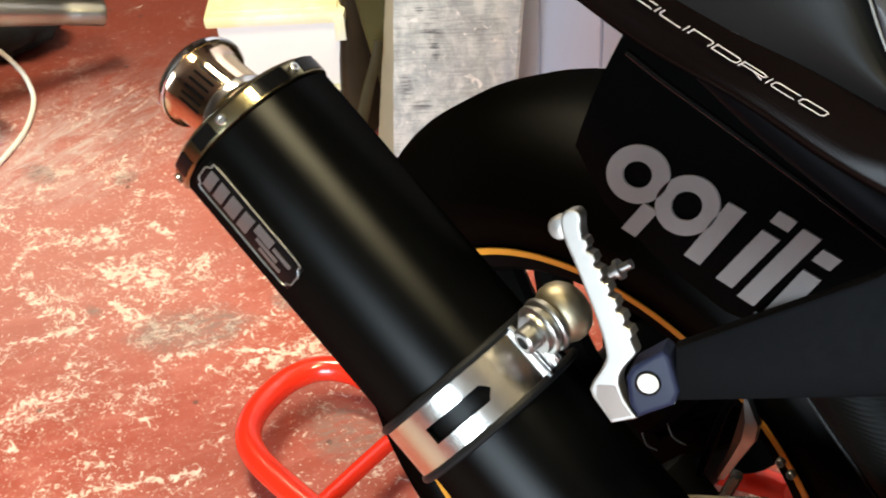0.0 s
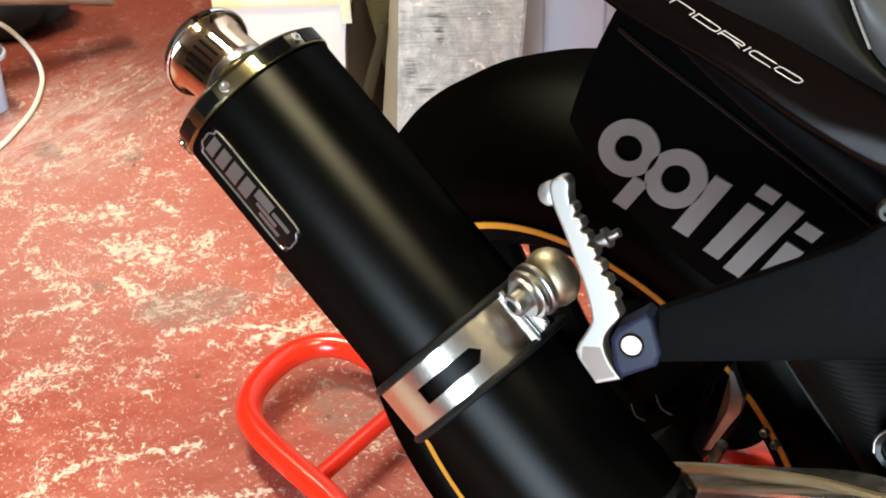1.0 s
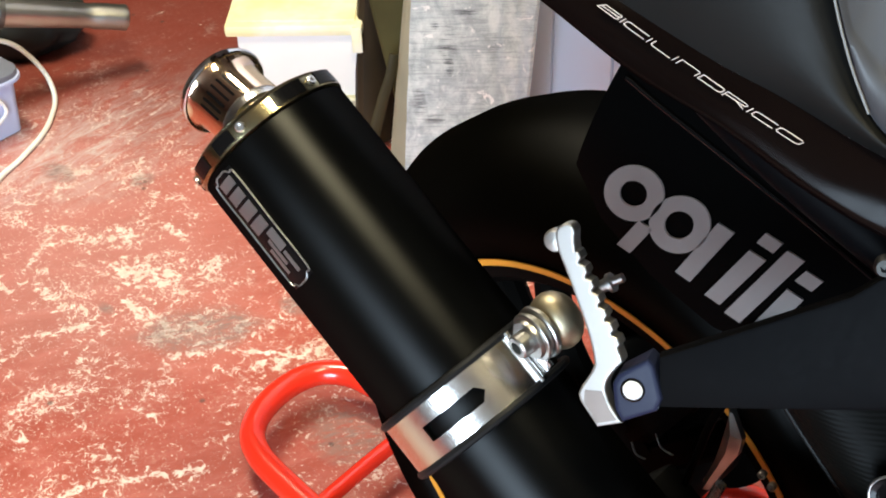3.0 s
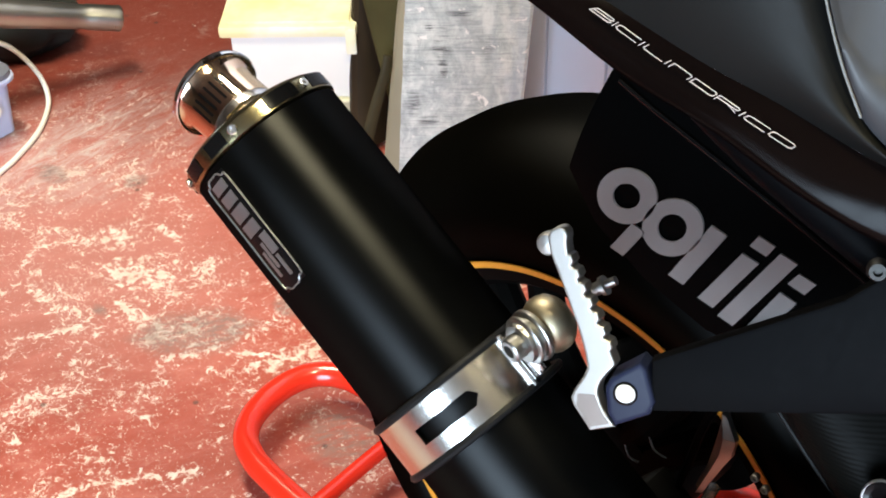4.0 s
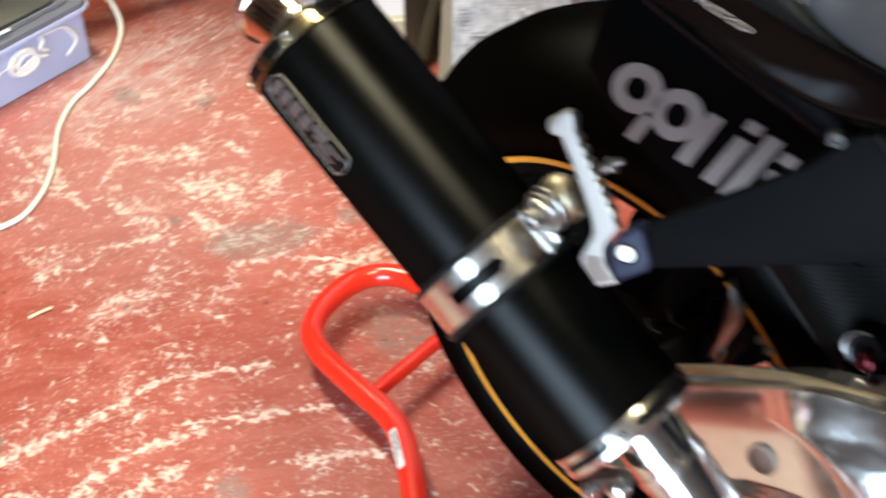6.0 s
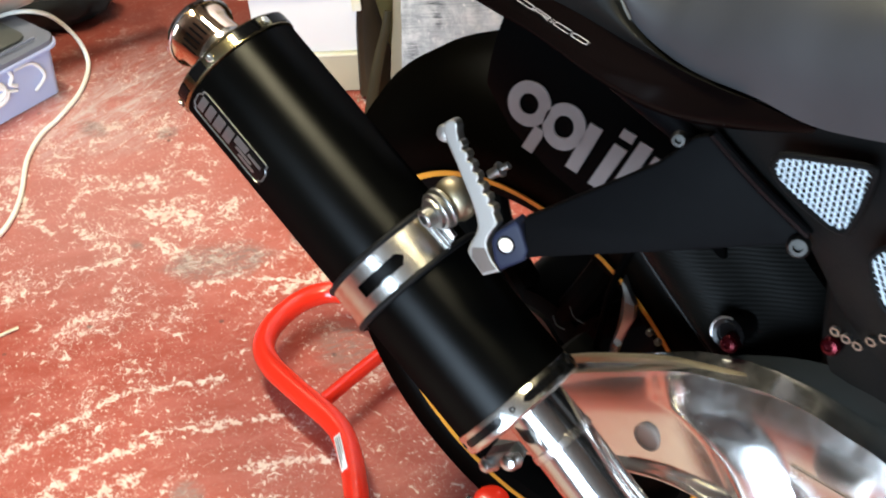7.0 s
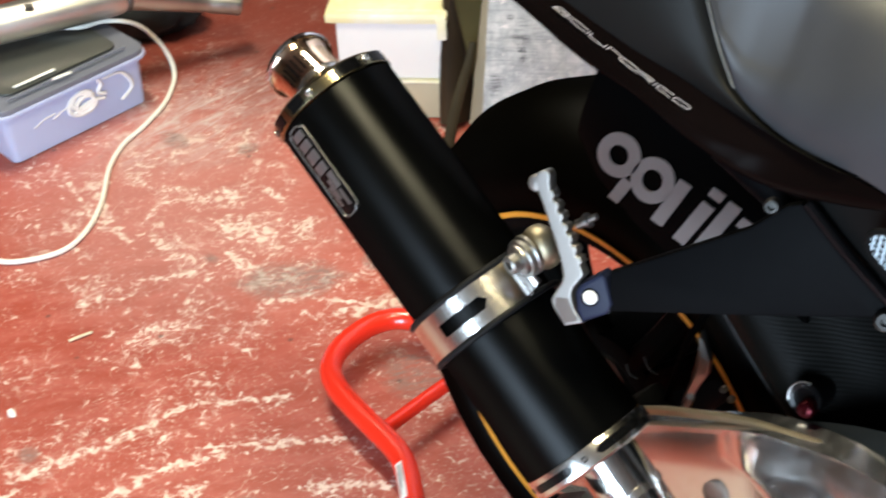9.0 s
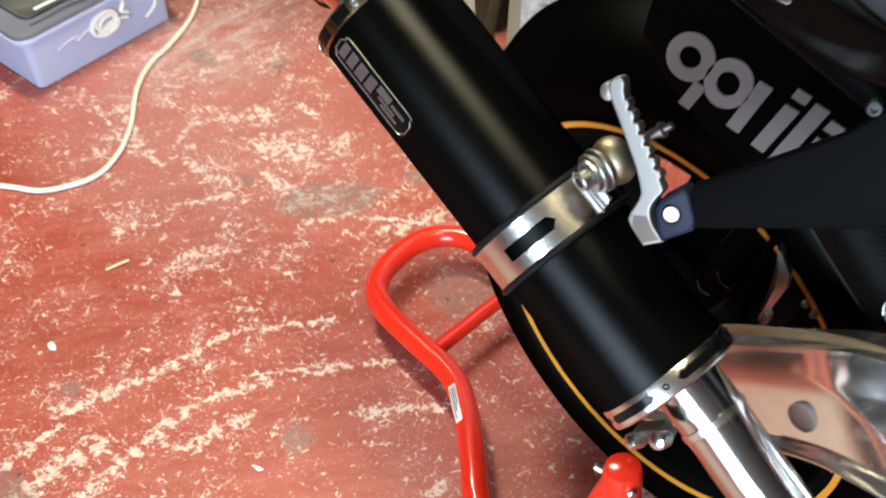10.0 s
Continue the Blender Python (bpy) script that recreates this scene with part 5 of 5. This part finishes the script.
# ---- paddock stand ----
def build_stand():
    st = thing("paddock_stand", (-0.30, 0, 0), "glossy red tubular paddock stand lifting the rear wheel", "stand")
    z = 0.050
    loop = [(0.035, -0.262, 0.060), (-0.02, -0.262, 0.044), (-0.08, -0.25, 0.044), (-0.154, -0.206, 0.048), (-0.189, -0.178, z), (-0.252, -0.1315, z), (-0.298, -0.1055, z), (-0.332, -0.0965, z), (-0.371, -0.0935, z), (-0.428, -0.0895, z), (-0.472, -0.0835, z), (-0.505, -0.0695, z), (-0.527, -0.0445, z),
            (-0.5395, -0.0095, z), (-0.542, 0.0305, z), (-0.53, 0.0655, z), (-0.501, 0.0875, z), (-0.462, 0.0955, z), (-0.371, 0.1035, z), (-0.298, 0.1235, z), (-0.154, 0.206, z), (-0.02, 0.262, 0.044), (0.035, 0.262, 0.06)]
    part("tube_frame", tube(loop, 0.0165, 20, 8), M_RED, st, "bent red tube")
    part("cross_bar", tube([(-0.364, -0.0915, z), (-0.371, 0.0275, z), (-0.369, 0.1025, z)], 0.0105, 18, 4), M_RED, st)
    tilt = Vector((-0.36, -0.52, 0.78)).normalized()
    run = Vector((0.046, -0.029, 0)).normalized()
    across = tilt.cross(run)
    corner = Vector((-0.289, -0.1085, z)) + tilt * 0.0172 - across * 0.0055
    part("label", plate([(0, 0), (0.060, 0), (0.060, 0.011), (0, 0.011)], corner, run, across, 0.0006), M_WHITE, st, "white label with unreadable print")
    for k in range(3):
        part("print_bar", plate([(0, 0), (0.050 - 0.010 * k, 0), (0.050 - 0.010 * k, 0.0012), (0, 0.0012)], corner + run * 0.004 + across * (0.002 + 0.003 * k) + tilt * 0.0005, run, across, 0.0004), M_DULL, st, "grey bar of print")
    for e in (-1, 1):
        back = -0.09 if e > 0 else 0.0
        part("upright", tube([(-0.02 + back, 0.262 * e, 0.050), (0.03 + back, 0.245 * e, 0.16), (0.076 + back, 0.215 * e, 0.300)], 0.015, 16, 6), M_RED, st, "red upright")
        hook = part("lifting_hook", lathe((0.078 + back, 0.212 * e, 0.258), (0.05, 0.0, 1.0), [(0, 0.0005), (0, 0.019), (0.060, 0.019), (0.066, 0.017), (0.069, 0.012), (0.070, 0.0005)], 28), M_RED, st, "red lifting cup")
        for dx in (-0.020, 0.021):
            part("hook_bolt", lathe((0.078 + back + dx, 0.212 * e + (0.008 if e > 0 else -0.008), 0.310), (dx * 40, -0.3, 0.2), [(-0.004, 0.005), (0.003, 0.005), (0.0045, 0.003), (0.0045, 0.0003)], 14), M_STEEL, hook, "bright bolt")
        part("roller", lathe((0.03, 0.262 * e - 0.012, 0.028), (0, 1, 0), [(0, 0.010), (0, 0.026), (0.003, 0.028), (0.021, 0.028), (0.024, 0.026), (0.024, 0.010)], 28), M_RUBBER, st, "black roller")


build_stand()


# ---- boxes, plank and cupboard behind the wheel ----
def build_box():
    b = thing("storage_box", (-1.03, 0.53, 0), "cream storage box with a yellowed lid, standing on the floor", "box")
    c = Vector((-1.072, 0.522, 0))
    ang = 43
    along = Vector((math.cos(radians(ang)), math.sin(radians(ang)), 0))
    mid = c + along * 0.008
    part("box_body", block((mid.x, mid.y, 0.143), (0.206, 0.150, 0.117), (0, 0, ang), 0.004), M_BOX, b, "white box body")
    part("lower_tray", block((mid.x, mid.y, 0.040), (0.214, 0.157, 0.078), (0, 0, ang), 0.004), M_TRAY, b, "cream lower tray")
    part("tray_rim", block((mid.x, mid.y, 0.081), (0.222, 0.165, 0.006), (0, 0, ang), 0.002), M_LID, b, "yellowed rim")
    lid = part("lid", block((c.x, c.y, 0.214), (0.222, 0.180, 0.020), (0, 0, ang), 0.006), M_LID, b, "yellowed plastic lid")
    part("lid_rib", block((c.x, c.y, 0.2255), (0.196, 0.154, 0.004), (0, 0, ang), 0.0018), M_LID, lid, "raised flat of the lid")
    m = pose(c.x, c.y, 0.199, 0, 0, ang)
    part("lid_catch", block(m @ Vector((0.101, -0.090, 0)), (0.017, 0.012, 0.046), (0, 0, ang), 0.003), M_LID, lid, "small lid catch")
    part("lid_hole", lathe(m @ Vector((0.022, 0.048, 0.0286)), (0, 0, 1), [(-0.002, 0.011), (0.0006, 0.011), (0.0010, 0.0095), (0.0002, 0.0090), (0.0002, 0.0003)], 20), M_BROWN, lid, "dark finger hole")


build_box()


def build_plank():
    # leaning to one side against the cupboard
    left, r0 = Vector((-0.841, 0.489, 0.0)), Vector((-0.682, 0.636, 0.0))
    lean = Vector((0.030, 0.085, 1.0))
    back = Vector((-0.68, 0.73, 0)) * 0.05
    face = Vector((0.68, -0.73, 0)) * 0.006
    h = 1.25
    board, edge = [], []
    n = 60
    for i in range(n + 1):
        f = i / n
        o = lean * (h * f)
        l0 = left + Vector((0.029, 0.025, 0)) * (h * f)
        wob = 0.0035 * noise.noise(Vector((0, 0, 9 * f))) + 0.0015 * noise.noise(Vector((3, 0, 31 * f)))
        cut = 0.122 - 0.28 * min(f, 0.27) + wob * 4
        corner = l0.lerp(r0, cut) + o + face * 0.75
        board.append([corner + back, corner, l0.lerp(r0, cut + 0.02) + o + face, l0.lerp(r0, 0.5) + o + face * (1.05 + wob * 20), l0.lerp(r0, 0.975) + o + face * 0.9, r0 + o + face * (0.2 + wob * 60), r0 + o + back])
        brink = l0.lerp(r0, wob * 3) + o + back * 0.45
        edge.append([corner + back, brink + back * 0.5, brink, brink.lerp(corner, 0.5) + face * (0.5 + wob * 50), corner - face * 0.12])
    pl = thing("plank", (-0.76, 0.56, 0), "weathered grey sawn plank leaning behind the wheel", "plank")
    for name, rows, mat, note in (("board", board, M_PLANK, ""), ("waney_edge", edge, M_WANEY, "smooth khaki rounded edge")):
        bm = loft(rows, wrap=True)
        bm.verts.ensure_lookup_table()
        m = len(rows[0])
        bm.faces.new([bm.verts[k] for k in range(m)])
        bm.faces.new([bm.verts[len(bm.verts) - m + k] for k in range(m)][::-1])
        part(name, bm, mat, pl, note, 35)
    # narrow brown board and strap beside it
    side, front = Vector((0.734, 0.679, 0)), Vector((0.679, -0.733, 0.042))
    rows = []
    for k in range(9):
        z = 0.085 * k
        foot = Vector((-0.858 - 0.158 * z, 0.554 - 0.105 * z, z))
        wob = 0.0012 * noise.noise(Vector((5, 0, 20 * z)))
        rows.append([foot + front * 0.002, foot + side * (0.004 + wob) + front * 0.005, foot + side * 0.092 + front * 0.004, foot + side * 0.094 - front * 0.018, foot + side * wob - front * 0.020])
    b2 = loft(rows, wrap=True)
    b2.verts.ensure_lookup_table()
    b2.faces.new([b2.verts[len(b2.verts) - 5 + k] for k in range(5)])
    single("narrow_board", b2, M_OLIVE, "narrow olive-brown board leaning behind the plank", "board", smooth=20)
    b4 = tube([(-0.838, 0.512, 0.215), (-0.839, 0.502, 0.180), (-0.847, 0.491, 0.137), (-0.858, 0.477, 0.071), (-0.866, 0.468, 0.012), (-0.868, 0.462, 0.004)], lambda t: 0.0075 + 0.005 * t, 12, 6, flat=0.5)
    single("strap_end", b4, M_STRAPEND, "olive leather strap end beside the plank", "strap", smooth=40)
    # dark filler added in place of the shaded gap beside the box
    sb = Vector((-0.930, 0.560, 0))
    b3 = tube([sb + Vector((0.000, -0.010, 0.004)), sb + Vector((-0.014, 0.004, 0.10)), sb + Vector((-0.022, 0.018, 0.20)), sb + Vector((-0.022, 0.042, 0.36)), sb + Vector((0.002, 0.072, 0.52))], lambda t: 0.050 - 0.018 * t, 14, 8, flat=0.55)
    single("gap_filler", b3, M_BROWN, "dark brown filler for the shaded gap between box and plank", "strap", smooth=40)


build_plank()


def build_cupboard():
    c = thing("cupboard", (-0.55, 0.98, 0), "pale lilac laminate cupboard with grooved doors", "cupboard")
    part("cupboard_body", block((-0.55, 0.985, 1.0), (1.10, 0.40, 2.0), (0, 0, 0), 0.004), M_CUPBOARD, c)
    for k in range(9):
        part("door_panel", block((-1.04 + 0.1225 * k, 0.776, 1.005), (0.1185, 0.016, 1.99), (0, 0, 0), 0.004), M_CUPBOARD, c, "upright door panel")


build_cupboard()


# ---- tub, old exhaust, cable and litter ----
def build_tub():
    t = thing("plastic_tub", (-1.52, 0.0, 0), "translucent blue plastic tub with a dark lid and white scribble", "tub")
    near, right = Vector((-1.387, -0.131, 0)), Vector((-1.408, 0.158, 0))
    x = (right - near).normalized()
    y = Vector((-x.y, x.x, 0))
    if y.x > 0:
        y = -y
    w, d, h = (right - near).length, 0.24, 0.118
    rows = []
    for f, grow in ((0.0, -0.004), (0.02, 0.0), (0.5, 0.004), (1.0, 0.009)):
        z = h * f + 0.001
        row = []
        for cx, cy, a0 in ((0.012, 0.012, 180), (w - 0.012, 0.012, 270), (w - 0.012, d - 0.012, 0), (0.012, d - 0.012, 90)):
            for k in range(5):
                a = radians(a0 + 22.5 * k)
                row.append(near + x * (cx + math.cos(a) * (0.012 + grow)) + y * (cy + math.sin(a) * (0.012 + grow)) + Vector((0, 0, z)))
        rows.append(row)
    bm = loft(rows, wrap=True)
    bm.verts.ensure_lookup_table()
    bm.faces.new([bm.verts[k] for k in range(20)])
    part("tub_body", bm, M_TUB, t, "translucent blue body")
    mid = near + x * (w / 2) + y * (d / 2)
    yaw = math.degrees(math.atan2(x.y, x.x))

    def rounded(z, dz, grow, r):
        lw, ld = w / 2 + grow, d / 2 + grow
        pts = []
        for cx, cy, a0 in ((-lw + r, -ld + r, 180), (lw - r, -ld + r, 270), (lw - r, ld - r, 0), (-lw + r, ld - r, 90)):
            for k in range(7):
                a = radians(a0 + 15 * k)
                pts.append((cx + math.cos(a) * r, cy + math.sin(a) * r))
        return plate(pts, mid + Vector((0, 0, z)), x, y, dz, 0.0025)
    lid = part("lid", rounded(h + 0.004, 0.010, 0.017, 0.030), M_LIDEDGE, t, "slate grey lid edge")
    part("lid_rim", rounded(h - 0.006, 0.008, 0.020, 0.030), M_TUB, t, "blue rim")
    part("lid_panel", rounded(h + 0.011, 0.006, -0.022, 0.022), M_TUBLID, lid, "raised lid panel")
    part("lid_ridge", tube([p + Vector((0, 0, h + 0.0115)) for p in (near + x * 0.02 + y * 0.004, near + x * (w - 0.02) + y * 0.004)], 0.0028, 8, 2), M_LIDEDGE, lid, "ridge along the lid edge")
    for p0, p1 in (((-1.420, -0.085), (-1.425, -0.001)), ((-1.395, -0.020), (-1.393, 0.016))):
        part("lid_tape", tube([Vector((*p0, h + 0.0155)), Vector((*p1, h + 0.0155))], 0.0036, 8, 1, flat=0.5), M_WHITE, lid, "white strip on the lid")
    # white scribble, plain loops
    scrib = t
    f0 = near - y * 0.0075
    loops = []
    for cx, cz, r in ((0.155, 0.070, 0.022), (0.150, 0.064, 0.026), (0.160, 0.060, 0.020)):
        loops.append([f0 + x * (cx + math.cos(a) * r) + Vector((0, 0, cz + math.sin(a) * r * 0.8)) for a in [2 * math.pi * k / 14 for k in range(14)]])
    for lp in loops:
        part("scribble", tube(lp, 0.0042, 6, 3, closed=True), M_WHITE, scrib, "white paint loop")
    part("scribble", tube([f0 + x * 0.13 + Vector((0, 0, 0.05)), f0 + x * 0.17 + Vector((0, 0, 0.062)), f0 + x * 0.20 + Vector((0, 0, 0.055))], 0.0036, 6, 5), M_WHITE, scrib, "white paint stroke")
    part("scribble", tube([f0 + x * 0.205 + Vector((0, 0, 0.095)), f0 + x * 0.245 + Vector((0, 0, 0.090)), f0 + x * 0.262 + Vector((0, 0, 0.055)), f0 + x * 0.235 + Vector((0, 0, 0.035))], 0.0034, 6, 6), M_WHITE, scrib, "white paint arc")
    part("scribble", tube([f0 + x * 0.192 + Vector((0, 0, 0.104)), f0 + x * 0.198 + Vector((0, 0, 0.086)), f0 + x * 0.190 + Vector((0, 0, 0.072)), f0 + x * 0.203 + Vector((0, 0, 0.064))], 0.0038, 6, 6), M_WHITE, scrib, "white paint stroke")
    for cx in (0.05, 0.09):
        part("scribble", tube([f0 + x * cx + Vector((0, 0, 0.06)), f0 + x * (cx + 0.02) + Vector((0, 0, 0.068)), f0 + x * (cx + 0.045) + Vector((0, 0, 0.07))], 0.0016, 6, 4), M_WHITE, scrib, "white paint stroke")


build_tub()


def build_old_exhaust():
    e = thing("old_exhaust", (-1.55, 0.08, 0.14), "tarnished steel exhaust lying across the tub lid", "exhaust")
    tip, bend, big = Vector((-1.437, 0.413, 0.106)), Vector((-1.503, 0.195, 0.182)), Vector((-1.577, -0.130, 0.190))
    u = (bend - tip).normalized()
    far = (big - bend).normalized()
    long = (bend - tip).length
    rust = worn("tarnished_steel", (0.68, 0.66, 0.63), 0.40, 1.0, 0.0, 0.2, 14, 0.1, 0.15)
    brown = worn("browned_steel", (0.40, 0.385, 0.35), 0.34, 1.0, 0.0, 0.3, 24, 0.1, 0.15)
    pipe = part("exhaust_pipe", lathe(tip, u, [(0.004, 0.0205), (0.0, 0.0218), (0.002, 0.0240), (0.010, 0.0240), (0.012, 0.0232), (0.060, 0.0236), (0.063, 0.0220), (0.085, 0.0226), (long - 0.02, 0.027), (long + 0.010, 0.028)], 40), brown, e, "tarnished tapered pipe")
    part("exhaust_can", lathe(bend, far, [(-0.020, 0.020), (-0.012, 0.028), (0.006, 0.034), (0.03, 0.036), (0.30, 0.036), (0.32, 0.033), (0.325, 0.015)], 40), rust, e, "tarnished silencer body")
    part("pipe_clamp", lathe(bend - u * 0.008, u, [(-0.012, 0.0285), (-0.011, 0.0305), (-0.003, 0.0305), (-0.001, 0.0290), (0.002, 0.0305), (0.008, 0.0305), (0.009, 0.0285)], 40), M_DULL, e, "grey pipe clamp")
    part("pipe_screw", hexagon(tip + u * 0.022 + Vector((0.012, -0.012, 0.012)), (0.6, -0.6, 0.5), 0.004, 0.004), M_DULL, pipe)
    part("bracket_stub", block(bend + far * 0.17 + Vector((0.020, -0.010, 0.030)), (0.018, 0.012, 0.012), (10, 10, 70), 0.003), M_DULL, e, "broken bracket stub")
    bag = bmesh.new()
    bmesh.ops.create_icosphere(bag, subdivisions=4, radius=1.0)
    for v in bag.verts:
        n_ = noise.noise(v.co * 2.3) * 0.18 + noise.noise(v.co * 5.1) * 0.07
        v.co = Vector((v.co.x * 0.12, v.co.y * 0.07, max(v.co.z, -0.75) * 0.075)) * (1 + n_)
    bmesh.ops.rotate(bag, verts=bag.verts, cent=(0, 0, 0), matrix=Matrix.Rotation(radians(52), 3, "Z"))
    bmesh.ops.translate(bag, verts=bag.verts, vec=(-1.655, 0.312, 0.062))
    single("black_bag", bag, worn("grey_black_polythene", (0.030, 0.034, 0.032), 0.35, 0.0, 0.0, 0.6, 14, 0.3, 0.15), "crumpled black bag on the floor under the pipe", "bag", smooth=60)


build_old_exhaust()

cable = [(-1.585, 0.049, 0.142), (-1.525, 0.104, 0.140), (-1.514, 0.146, 0.140), (-1.497, 0.183, 0.134), (-1.503, 0.222, 0.105), (-1.498, 0.249, 0.065), (-1.482, 0.260, 0.030), (-1.446, 0.246, 0.008), (-1.398, 0.206, 0.005), (-1.361, 0.162, 0.005), (-1.326, 0.100, 0.005), (-1.303, 0.047, 0.005), (-1.252, -0.013, 0.005),
         (-1.165, -0.079, 0.005), (-1.110, -0.140, 0.005), (-1.091, -0.199, 0.005), (-1.121, -0.268, 0.005), (-1.175, -0.305, 0.005), (-1.232, -0.346, 0.005), (-1.293, -0.421, 0.005), (-1.314, -0.600, 0.005)]
single("cable", tube(cable, 0.0046, 10, 8), M_CABLE, "white mains cable curling over the floor", "cable", smooth=60)
plug = block((-1.198, -0.353, 0.012), (0.05, 0.04, 0.024), (0, 0, 30), 0.008)
single("cable_plug", plug, M_CABLE, "white plug at the bend of the cable", "plug", smooth=40)
single("straw", tube([(-0.882, -0.295, 0.003), (-0.878, -0.276, 0.004), (-0.875, -0.259, 0.003)], 0.0024, 6, 4), M_STRAW, "pale splinter lying on the floor", "splinter", smooth=40)
chipbit = bmesh.new()
bmesh.ops.create_icosphere(chipbit, subdivisions=2, radius=0.009, matrix=pose(-0.799, -0.432, 0.004) @ Matrix.Diagonal((1, 0.6, 0.45, 1)))
for v in chipbit.verts:
    v.co += Vector((noise.noise(v.co * 200), noise.noise(v.co * 190 + Vector((3, 1, 2))), 0)) * 0.003
single("paint_flake", chipbit, M_WHITE, "curled white flake lying on the floor", "flake", smooth=40)
curl = bmesh.new()
bmesh.ops.create_icosphere(curl, subdivisions=2, radius=0.007, matrix=pose(-0.412, -0.349, 0.002, 0, 0, 20) @ Matrix.Diagonal((1.4, 0.45, 0.25, 1)))
for v in curl.verts:
    v.co += Vector((noise.noise(v.co * 160), noise.noise(v.co * 150 + Vector((3, 1, 2))), 0)) * 0.0025
single("paint_flake", curl, M_WHITE, "thin white paint flake lying on the floor", "flake", smooth=40)
shavings = bmesh.new()
for k in range(22):
    a = 2.4 * k
    spot = Vector((-0.895 + 0.045 * random.uniform(-1, 1), 0.500 + 0.030 * random.uniform(-1, 1), 0.003))
    lean = Vector((math.cos(a), math.sin(a), 0)) * random.uniform(0.004, 0.009)
    tube([spot - lean, spot + Vector((0, 0, random.uniform(0.001, 0.004))), spot + lean], random.uniform(0.0006, 0.0013), 5, 4, bm=shavings, flat=0.4)
single("wood_shavings", shavings, M_WANEY, "dry pale wood shavings on the floor beside the box", "shavings", kind="stuff", smooth=40)
